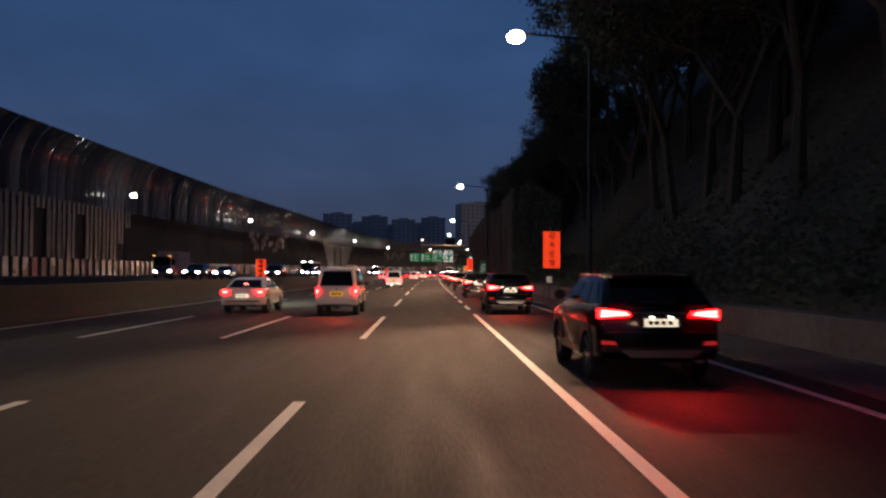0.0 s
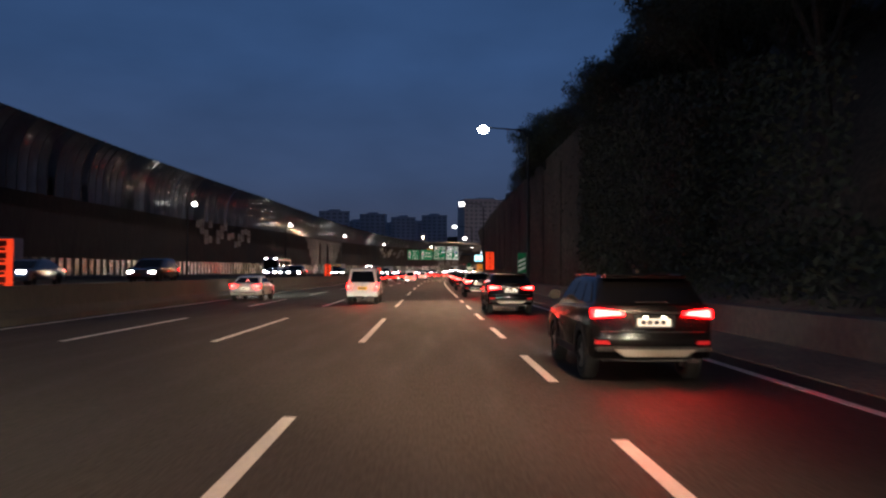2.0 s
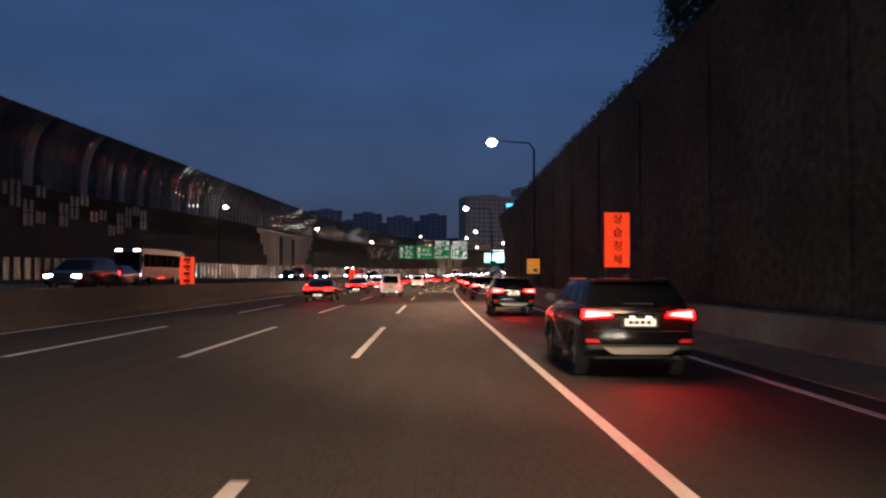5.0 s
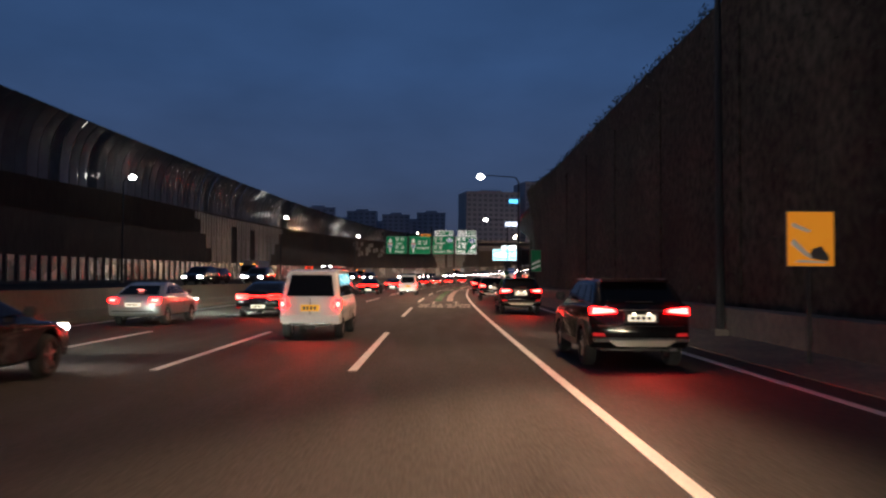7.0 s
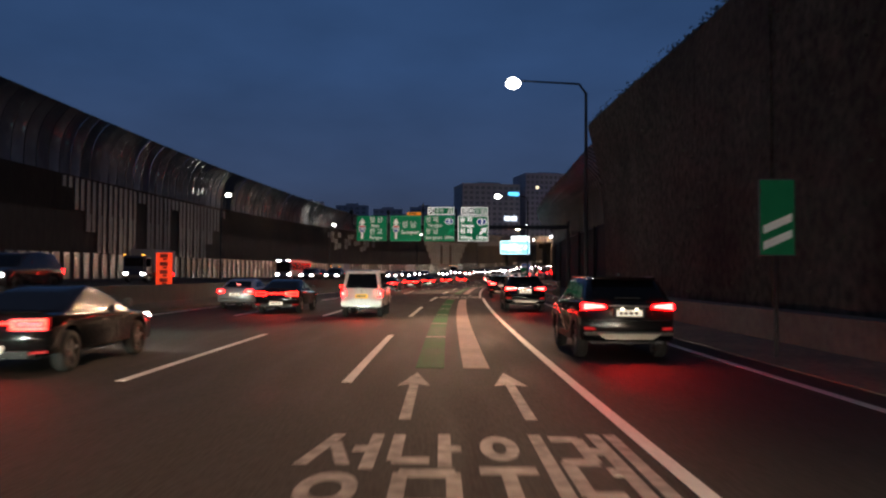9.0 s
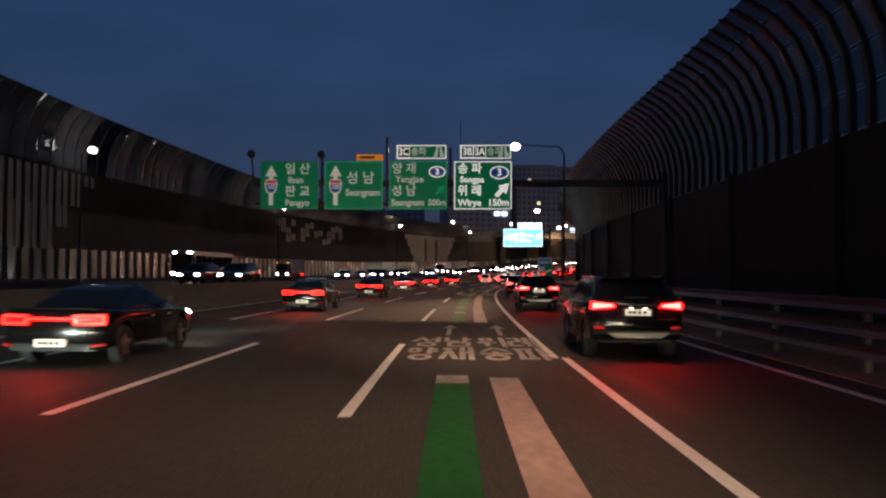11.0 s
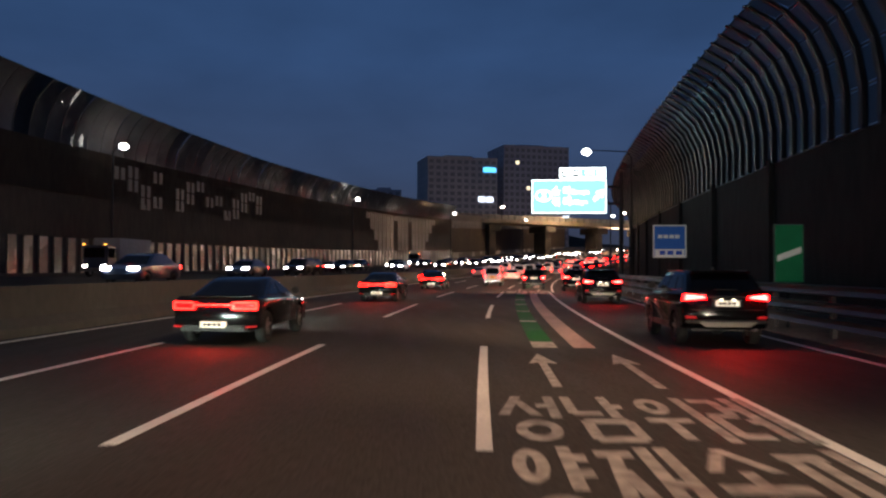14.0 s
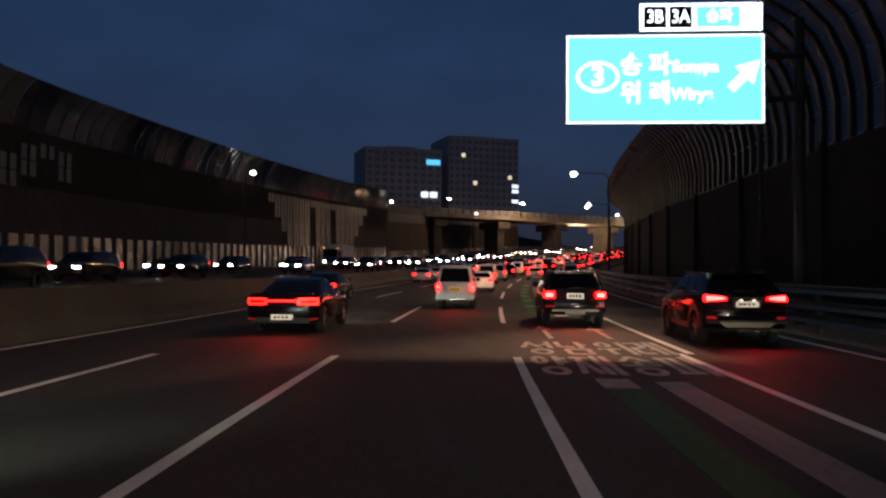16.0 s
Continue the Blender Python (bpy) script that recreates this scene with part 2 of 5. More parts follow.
M["ridge"] = make("wooded_ridge", (0.020, 0.024, 0.02), 0.95, grain=0.4, scale=0.3, stain=0.3)


# ---- building helpers ----
def mesh_from(bm, name, mats, smooth=False):
    me = bpy.data.meshes.new(name)
    bmesh.ops.recalc_face_normals(bm, faces=bm.faces)
    bm.to_mesh(me)
    bm.free()
    for m in mats if isinstance(mats, (list, tuple)) else [mats]:
        me.materials.append(m)
    if smooth == "edges":
        me.polygons.foreach_set("use_smooth", [True] * len(me.polygons))
        me.set_sharp_from_angle(angle=radians(32))
    elif smooth:
        me.polygons.foreach_set("use_smooth", [True] * len(me.polygons))
    return me


def part(name, bm, material, parent, label="", smooth=False):
    ob = new(name, mesh_from(bm, name, material, smooth))
    ob.parent = parent
    if label:
        ob["label"] = label
    return ob


def piece(name, me, parent, m=None):
    """One more object on a shared mesh, under its thing."""
    ob = new(name, me)
    ob.parent = parent
    if m is not None:
        ob.matrix_basis = m
    return ob


def thing(name, label, category, group="", kind="", m=None):
    ob = tagged(new(name), label, category, group, kind)
    if m is not None:
        ob.matrix_basis = m
    return ob


def box(bm, x0, x1, y0, y1, z0, z1, m=None):
    v = [bm.verts.new((x, y, z)) for z in (z0, z1) for y in (y0, y1) for x in (x0, x1)]
    if m is not None:
        for q in v:
            q.co = m @ q.co
    for f in ((0, 2, 3, 1), (4, 5, 7, 6), (0, 1, 5, 4), (2, 6, 7, 3), (0, 4, 6, 2), (1, 3, 7, 5)):
        bm.faces.new([v[i] for i in f])
    return v


def boxes(*rows, bevel=0.0):
    bm = bmesh.new()
    for r in rows:
        box(bm, *r)
    if bevel:
        bmesh.ops.bevel(bm, geom=list(bm.edges), offset=bevel, segments=2, affect="EDGES", clamp_overlap=True)
    return bm


def tube(bm, a, b, r0, r1=None, n=10):
    a, b, r1 = Vector(a), Vector(b), r0 if r1 is None else r1
    q = (b - a).to_track_quat("Z", "Y").to_matrix()
    rings = [[bm.verts.new(p + q @ Vector((math.cos(i * math.tau / n) * r, math.sin(i * math.tau / n) * r, 0))) for i in range(n)] for p, r in ((a, r0), (b, r1))]
    for i in range(n):
        bm.faces.new((rings[0][i], rings[0][(i + 1) % n], rings[1][(i + 1) % n], rings[1][i]))
    bm.faces.new(rings[0][::-1])
    bm.faces.new(rings[1])


def tubes(*rows, n=10):
    bm = bmesh.new()
    for r in rows:
        tube(bm, *r, n=n)
    return bm


def ribbon(profile, s0, s1, step=4.0, closed=True):
    """An outline in (o, z) drawn along the road from s0 to s1."""
    bm = bmesh.new()
    n = max(2, int(math.ceil((s1 - s0) / step)) + 1)
    rows = []
    for i in range(n):
        s = s0 + (s1 - s0) * i / (n - 1)
        rows.append([bm.verts.new(at(s, o, z)) for o, z in profile])
    k = len(profile)
    for a, b in zip(rows, rows[1:]):
        for j in range(k if closed else k - 1):
            bm.faces.new((a[j], a[(j + 1) % k], b[(j + 1) % k], b[j]))
    if closed:
        bm.faces.new(rows[0][::-1])
        bm.faces.new(rows[-1])
    return bm


def lettering(text, size, material, parent, m, name="lettering", bold=0.0, squeeze=1.0):
    """Words as a mesh: centred at m's origin, in its x, z plane, facing -y."""
    cu = bpy.data.curves.new(name, "FONT")
    cu.body, cu.size, cu.align_x, cu.align_y, cu.offset, cu.extrude = text, size, "CENTER", "CENTER", bold, 0.004
    ob = new(name, cu)
    me = bpy.data.meshes.new_from_object(ob.evaluated_get(bpy.context.evaluated_depsgraph_get()))
    bpy.data.objects.remove(ob)
    bpy.data.curves.remove(cu)
    me.materials.clear()
    me.materials.append(material)
    me.transform(Matrix.Diagonal((squeeze, 1, 1, 1)))
    me.transform(Matrix.Rotation(radians(90), 4, "X"))
    o = new(name, me)
    o.parent = parent
    o.matrix_basis = m
    return o


# ---- ground, carriageways ----
def ground():
    bm = bmesh.new()
    xs = [-1600, -600, -250, -120, -60, -45, -20, 0, 20, 45, 60, 120, 250, 600, 1600]
    ys = [-400, -150] + list(range(-60, 700, 20)) + [760, 850, 1000, 1400, 3000]
    grid = [[bm.verts.new((x, y, rise(y) - 0.10)) for x in xs] for y in ys]
    for a, b in zip(grid, grid[1:]):
        for i in range(len(xs) - 1):
            bm.faces.new((a[i], a[i + 1], b[i + 1], b[i]))
    ob = new("ground", mesh_from(bm, "ground", M["soil"]))
    return tagged(ob, "dark bare soil beside and beyond the motorway", "ground", kind="structure")


OPP = 0.85  # the oncoming carriageway lies higher
ground()
tagged(new("road", mesh_from(ribbon([(-13.0, -0.3), (-13.0, 0.0), (6.1, 0.0), (6.1, -0.3)], -150, 1000, 5), "road", M["asphalt"])),
       "dark worn asphalt carriageway with five lanes", "road", kind="structure")
tagged(new("road_opposite", mesh_from(ribbon([(-40.2, -0.3), (-40.2, OPP), (-14.2, OPP - 0.1), (-13.9, -0.3)], -150, 1000, 5), "road_opposite", M["asphalt"])),
       "dark asphalt carriageway of the oncoming traffic", "road", kind="structure")
tagged(new("verge", mesh_from(ribbon([(6.1, -0.3), (6.1, 0.02), (6.9, 0.05), (8.2, 0.07), (8.2, -0.3)], -150, 700, 5), "verge", M["gravel"])),
       "pale dusty gravel strip beside the hard shoulder", "verge", kind="structure")

LINE_W = 0.16


def marking(name, rows, material, label, top=0.006):
    """Painted bands on the road, each its own patch: (s0, s1, o0, o1)."""
    holder = tagged(new(name), label, "road marking", kind="structure")
    for s0, s1, o0, o1 in rows:
        bm = ribbon([(o0, 0.0), (o0, top), (o1, top), (o1, 0.0)], s0, s1, 4)
        part("stripe", bm, material, holder)
    return holder


DASH = 9.0 - 10.0  # near end of one of the dashes, 10 m on and 10 m off
for row, o in (("lane_line_1", -1.8), ("lane_line_2", -5.4), ("lane_line_3", -9.05)):
    marking(row, [(DASH + 20 * n, DASH + 20 * n + 10, o - LINE_W / 2, o + LINE_W / 2) for n in range(-4, 32)], M["paint_white"],
            "broken white lane line on dark asphalt")
_R1 = [(-150, 11, 1.8), (74.3, 226, 1.8), (226, 330, 1.60), (330, 620, 1.85)] + [(15.5 + 8.3 * n, 19.45 + 8.3 * n, 1.8) for n in range(7)]
marking("exit_line", [(a, b, o - LINE_W / 2, o + LINE_W / 2) for a, b, o in _R1], M["paint_white"], "white lane line beside the exit lane, partly broken")
marking("edge_line_right", [(-150, 620, 5.32, 5.48)], M["paint_white"], "thin white edge line by the hard shoulder")
marking("edge_line_left", [(-150, 620, -12.62, -12.46)], M["paint_white"], "thin white edge line by the median barrier")
_G = [(181, 222, 0.0), (238.2, 275, 0.0), (290.2, 325, 0.05), (343, 385, 0.12)]
marking("guide_line_green", [(a, b, k - 0.78, k - 0.25) for a, b, k in _G], M["paint_green"], "green guide stripe painted in the lane")
marking("guide_line_pink", [(a - 1.3 * (a == 290.2), b, k + 0.10, k + 0.58) for a, b, k in _G], M["paint_pink"], "pale pink guide stripe painted in the lane")
marking("guide_line_end", [(b, b + 1.0, k - 0.78, k - 0.25) for a, b, k in _G] + [(b, b + 0.7, k + 0.10, k + 0.58) for a, b, k in _G], M["paint_worn"], "worn white end of the guide stripes")
marking("guide_line_start", [(288.9, 290.2, -0.73, -0.2)], M["paint_worn"], "worn white start of the green guide stripe")
marking("guide_line_mark", [(a + 1.0 + 6.1 * n, a + 1.45 + 6.1 * n, k - 0.78, k - 0.25) for a, b, k in _G for n in range(1, int((b - a) / 6.1))], M["paint_worn"], "worn pale cross bars on the green guide stripe", top=0.010)


# strokes of painted syllables in a cell one wide and one long: (x0, y0, x1, y1), and rings (x, y, half width, half length)
STROKES = {
    "양": ([(0.22, 0.45, 0.22, 1), (0.22, 0.84, 0.46, 0.84), (0.22, 0.64, 0.46, 0.64)], [(-0.24, 0.74, 0.22, 0.22), (0.0, 0.19, 0.34, 0.2)]),
    "재": ([(-0.48, 0.9, -0.02, 0.9), (-0.25, 0.9, -0.46, 0.06), (-0.25, 0.68, -0.06, 0.06), (0.14, 0.04, 0.14, 1), (0.14, 0.52, 0.38, 0.52), (0.4, 0, 0.4, 1)], []),
    "송": ([(0, 1, -0.36, 0.68), (0, 0.97, 0.36, 0.68), (0, 0.68, 0, 0.5), (-0.48, 0.48, 0.48, 0.48)], [(0.0, 0.19, 0.36, 0.2)]),
    "파": ([(-0.48, 0.88, 0.1, 0.88), (-0.48, 0.12, 0.1, 0.12), (-0.34, 0.12, -0.34, 0.88), (-0.06, 0.12, -0.06, 0.88), (0.3, 0, 0.3, 1), (0.3, 0.5, 0.5, 0.5)], []),
    "성": ([(-0.2, 1, -0.46, 0.5), (-0.2, 0.86, 0.06, 0.5), (0.36, 0.44, 0.36, 1), (0.1, 0.74, 0.36, 0.74)], [(0.02, 0.19, 0.34, 0.2)]),
    "남": ([(-0.4, 0.56, -0.4, 1), (-0.42, 0.56, 0.05, 0.56), (0.24, 0.46, 0.24, 1), (0.24, 0.74, 0.46, 0.74), (-0.3, 0.38, 0.36, 0.38), (-0.3, 0.03, 0.36, 0.03), (-0.28, 0.03, -0.28, 0.38), (0.34, 0.03, 0.34, 0.38)], []),
    "위": ([(-0.48, 0.42, 0.2, 0.42), (-0.15, 0.42, -0.15, 0.04), (0.4, 0, 0.4, 1)], [(-0.16, 0.76, 0.26, 0.2)]),
    "례": ([(-0.48, 0.92, -0.06, 0.92), (-0.48, 0.54, -0.06, 0.54), (-0.48, 0.12, -0.04, 0.12), (-0.1, 0.54, -0.1, 0.92), (-0.44, 0.12, -0.44, 0.54), (0.18, 0.04, 0.18, 1), (-0.02, 0.7, 0.18, 0.7), (-0.02, 0.4, 0.18, 0.4), (0.42, 0, 0.42, 1)], []),
}


def syllable(ch, s, o, w, long):
    """One painted syllable from s on, centred on o: strokes of even width, drawn out along the lane."""
    bm = bmesh.new()
    z = 0.004

    def patch(pts):
        top = [bm.verts.new(at(s + b * long, o + a * w, z)) for a, b in pts]
        low = [bm.verts.new(at(s + b * long, o + a * w, 0.0)) for a, b in pts]
        bm.faces.new(top)
        for i in range(len(pts)):
            bm.faces.new((low[i], low[(i + 1) % len(pts)], top[(i + 1) % len(pts)], top[i]))

    hw, hl = 0.064 / w, 0.13 / long
    lines, rings = STROKES[ch]
    for x0, y0, x1, y1 in lines:
        if y0 == y1:
            patch([(x0, y0 - hl), (x1, y0 - hl), (x1, y0 + hl), (x0, y0 + hl)])
        else:
            patch([(x0 - hw, y0), (x0 + hw, y0), (x1 + hw, y1), (x1 - hw, y1)])
        z += 0.0008
    for x, y, rx, ry in rings:
        n = 18
        for i in range(n):
            q = []
            for k, inner in ((i, 0), (i, 1), (i + 1, 1), (i + 1, 0)):
                c, d = math.cos(k * math.tau / n), math.sin(k * math.tau / n)
                q.append((x + c * (rx - 1.9 * hw * inner), y + d * (ry - 2 * hl * inner)))
            patch(q)
        z += 0.0008
    return bm


def lane_words(s0, s1):
    """Place names painted across the lane, stretched along it, in two rows."""
    holder = tagged(new("lane_words"), "worn white place names painted across the lane", "road marking", kind="structure")
    long = (s1 - s0) * 0.475
    for row, text in ((s0, "양재송파"), (s1 - long, "성남위례")):
        for o, ch in zip((-1.22, -0.43, 0.41, 1.2), text):
            part("lettering", syllable(ch, row, o, 0.74, long), M["paint_worn"], holder)
    return holder


def lane_arrow(s, o):
    bm = bmesh.new()
    low, top = [], []
    for a, b in ((-0.07, 0), (0.07, 0), (0.07, 3.0), (0.25, 2.85), (0.0, 4.5), (-0.25, 2.85), (-0.07, 3.0)):
        low.append(bm.verts.new(at(s + b, o + a, 0.0)))
        top.append(bm.verts.new(at(s + b, o + a, 0.007)))
    bm.faces.new(top)
    for i in range(7):
        bm.faces.new((low[i], low[(i + 1) % 7], top[(i + 1) % 7], top[i]))
    ob = new("lane_arrow", mesh_from(bm, "lane_arrow", M["paint_worn"]))
    return tagged(ob, "worn white arrow painted on the asphalt", "road marking", kind="structure")


for _a, _b in ((169.2, 174.9), (225.5, 231.2), (276.5, 282.2), (326.5, 332.5)):
    lane_words(_a, _b)
    lane_arrow(_b + 0.9, -0.72)
    lane_arrow(_b + 0.9, 0.78)

# ---- median barrier ----
tagged(new("median_barrier", mesh_from(ribbon([(-14.0, -0.2), (-13.95, 0.2), (-13.65, 0.45), (-13.58, 1.22), (-13.34, 1.22), (-13.28, 0.45), (-13.0, 0.2), (-12.95, -0.2)], -150, 900, 6), "median_barrier", M["concrete"])),
       "brown-grey concrete median barrier between the carriageways", "barrier", kind="structure")
# ---- low wall on the right ----
tagged(new("retaining_wall", mesh_from(ribbon([(8.2, -0.3), (8.2, 0.85), (8.6, 0.88), (8.6, -0.3)], -150, 222, 6), "retaining_wall", M["concrete_dark"])),
       "low stained concrete wall along the verge", "wall", kind="structure")

# ---- left noise wall: slats below, dark panels, bent glossy top ----
WALL_O, WALL_A, WALL_B, BAY = -41.0, -60.0, 484.0, 2.0
BENT = [(0.06, 9.3), (0.06, 11.8), (0.11, 12.8), (0.22, 13.7), (0.42, 14.5), (0.72, 15.25), (1.12, 15.9), (1.62, 16.5), (2.25, 17.05)]


def lift(s):
    """How much higher or lower the upper wall stands along the road."""
    return float(np.interp(s, [-60, 50, 122, 195, 232, 305, 374, 484], [-0.9, -0.6, 0.0, 1.2, 1.2, 0.5, -0.6, -0.6]))


def band(s):
    """Height at which the slats end and the dark panels begin."""
    return float(np.interp(s, [-60, 120, 200, 320, 484], [3.1, 3.15, 3.7, 4.3, 4.3]))


def bent():
    return [(WALL_O + a, z) for a, z in BENT]


def left_wall():
    wall = tagged(new("wall_left"), "tall noise wall with dark brown panels and bent glossy top", "noise wall", kind="structure")
    part("plinth", ribbon([(WALL_O - 0.3, -0.3), (WALL_O - 0.3, 1.15), (WALL_O + 0.25, 1.15), (WALL_O + 0.5, 0.8), (WALL_O + 0.5, -0.3)], WALL_A, WALL_B, 6), M["concrete"], wall)
    part("backing", ribbon([(WALL_O - 0.2, 1.1), (WALL_O - 0.2, 4.6), (WALL_O - 0.08, 4.6), (WALL_O - 0.08, 1.1)], WALL_A, WALL_B, 6), M["slat_gap"], wall)
    bm = bmesh.new()
    rows = []
    for i in range(92):
        s = WALL_A + i * (WALL_B - WALL_A) / 91
        rows.append([bm.verts.new(at(s, WALL_O + o, z)) for o, z in ((-0.07, band(s)), (-0.07, 11.85), (-0.06, 11.85), (0.0, 9.6), (0.0, band(s)))])
    for a, b in zip(rows, rows[1:]):
        for k in range(5):
            bm.faces.new((a[k], a[(k + 1) % 5], b[(k + 1) % 5], b[k]))
    bm.faces.new(rows[0][::-1])
    bm.faces.new(rows[-1])
    part("panelling", bm, M["panel_dark"], wall, "dark brown panels")
    # slats of the lower band
    bm = bmesh.new()
    s = WALL_A
    while s < WALL_B:
        box(bm, -0.06, 0.06, 0.0, 1.12, 1.1, band(s) - 0.04, place(s, WALL_O))
        s += 1.92
    tagged(part("slats", bm, M["slat"], wall, "pale upright metal slats"), kind="stuff")
    # bent top panels and ribs, bay by bay
    pr = bent()
    # each panel bulges a little between its ribs
    pm = bmesh.new()
    cols = []
    for j in range(9):
        v = j / 8
        out = 0.05 * (1 - (2 * v - 1) ** 2)
        cols.append([pm.verts.new((o - WALL_O + out, v * BAY, z - 0.4 * out * max(0.0, (z - 12) / 5))) for o, z in pr])
    for a, b in zip(cols, cols[1:]):
        for i in range(len(pr) - 1):
            pm.faces.new((a[i], a[i + 1], b[i + 1], b[i]))
    bmesh.ops.solidify(pm, geom=pm.faces[:], thickness=0.03)
    panel = mesh_from(pm, "top_panel", M["panel_top"], "edges")
    rm = bmesh.new()
    for i in range(len(pr) - 1):
        (o0, z0), (o1, z1) = pr[i], pr[i + 1]
        v = [rm.verts.new((o - WALL_O + d, y, z)) for y in (-0.05, 0.05) for o, z, d in ((o0, z0, 0.0), (o1, z1, 0.0), (o1, z1, 0.05), (o0, z0, 0.05))]
        for f in ((0, 1, 2, 3), (7, 6, 5, 4), (0, 4, 5, 1), (3, 2, 6, 7), (1, 5, 6, 2), (0, 3, 7, 4)):
            rm.faces.new([v[k] for k in f])
    rib = mesh_from(rm, "rib", M["rib"])
    n = int((WALL_B - WALL_A) / BAY)
    sway = random.Random(3)
    for i in range(n):
        m = place(WALL_A + i * BAY, WALL_O, lift(WALL_A + i * BAY))
        tip = Matrix.Translation((0, 0, 9.3)) @ Matrix.Rotation(radians(sway.uniform(-0.4, 0.4)), 4, "Z") @ Matrix.Rotation(radians(sway.uniform(-0.5, 0.5)), 4, "Y") @ Matrix.Translation((0, 0, -9.3))
        span = (at(WALL_A + (i + 1) * BAY, WALL_O) - at(WALL_A + i * BAY, WALL_O)).length / BAY
        piece("top_panel", panel, wall, m @ tip @ Matrix.Diagonal((1, span + 0.004, 1, 1)))
        piece("rib", rib, wall, m)
    # the dark panelling reaches up over the foot of the bent top
    cm = bmesh.new()
    rows = []
    for i in range(137):
        s = WALL_A + i * (WALL_B - WALL_A) / 136
        top = float(np.interp(s, [-60, 60, 150, 220, 300, 365, 484], [8.9, 9.2, 10.3, 11.8, 12.2, 12.8, 12.8]))
        row = []
        for j in range(6):
            z = 8.2 + (top - 8.2) * j / 5
            o = float(np.interp(z - lift(s), [q[1] for q in BENT], [q[0] for q in BENT]))
            row.append(cm.verts.new(at(s, WALL_O + o + 0.09, z)))
        rows.append(row)
    for a, b in zip(rows, rows[1:]):
        for j in range(5):
            cm.faces.new((a[j], b[j], b[j + 1], a[j + 1]))
    bmesh.ops.solidify(cm, geom=cm.faces[:], thickness=0.03)
    part("upper_panelling", cm, M["panel_dark"], wall, "dark brown panels under the bent top")
    # pale motif panels on the dark band: corrugated columns with stepped flanks, and scattered patches
    shapes = {}

    def pale(s, z, h):
        if h not in shapes:
            shapes[h] = mesh_from(boxes((0.0, 0.10, 0.0, 0.72, 0.0, h), (0.0, 0.10, 1.2, 1.92, 0.0, h), (0.0, 0.03, 0.72, 1.2, 0.0, h)), "pale_panel", M["panel_light"])
        piece("pale_panel", shapes[h], wall, place(s, WALL_O + 0.12, z))

    for c, high in ((66.0, 9.6), (266.0, 11.75), (447.0, 12.4)):
        for i in range(-9, 10):
            u = abs(i)
            low = band(c) if u <= 6 else band(c) + (u - 6) * 2.2
            if u == 2:
                low = high - 1.3
            pale(c + i * 2.4, low, high - low)
    for c, foot in ((172.0, 6.6), (361.0, 7.7)):
        for j, row in enumerate(("..##.#....##....", ".##..##.##.##.#.", "##.#..##....###.")):
            for i, mark in enumerate(row):
                if mark == "#":
                    pale(c + (i - 7) * 2.4, foot + (j + 0.25 * (i % 2)) * 1.35, 1.2)
    return wall


left_wall()

# ---- right side: dark overgrown wall, then bent ribbed wall ----
def overgrown_wall():
    bm = bmesh.new()
    rows = []
    for i in range(50):
        s = 52 + i * (148 / 49)
        h = float(np.interp(s, [52, 58, 75, 200], [9.0, 10.5, 12.2, 12.35]))
        rows.append([bm.verts.new(at(s, o, z)) for o, z in ((10.2, -0.3), (10.2, h - 0.3), (10.6, h + 0.1), (11.2, h - 0.1), (11.2, -0.3))])
    for a, b in zip(rows, rows[1:]):
        for k in range(5):
            bm.faces.new((a[k], a[(k + 1) % 5], b[(k + 1) % 5], b[k]))
    bm.faces.new(rows[0][::-1])
    bm.faces.new(rows[-1])
    wall = tagged(new("wall_right", mesh_from(bm, "wall_right", M["ivy_wall"])), "high dark noise wall overgrown with ivy", "wall", kind="structure")
    me = mesh_from(boxes((-0.07, 0.0, -0.25, 0.25, -0.3, 10.6), bevel=0.02), "pilaster", M["ivy_wall"])
    for i in range(14):
        piece("pilaster", me, wall, place(62 + i * 10, 10.2))


overgrown_wall()

RW_O, RW_A, RW_B = 12.0, 222.0, 560.0
RBAY = 1.4
RBENT = [(0.0, 7.0), (0.0, 8.6), (-0.25, 10.0), (-0.85, 11.3), (-1.75, 12.3), (-2.9, 13.0)]


def swing(s):
    """How far the bent wall stands back where it begins."""
    return float(np.interp(s, [222, 255, 305], [2.2, 1.8, 0.0]))


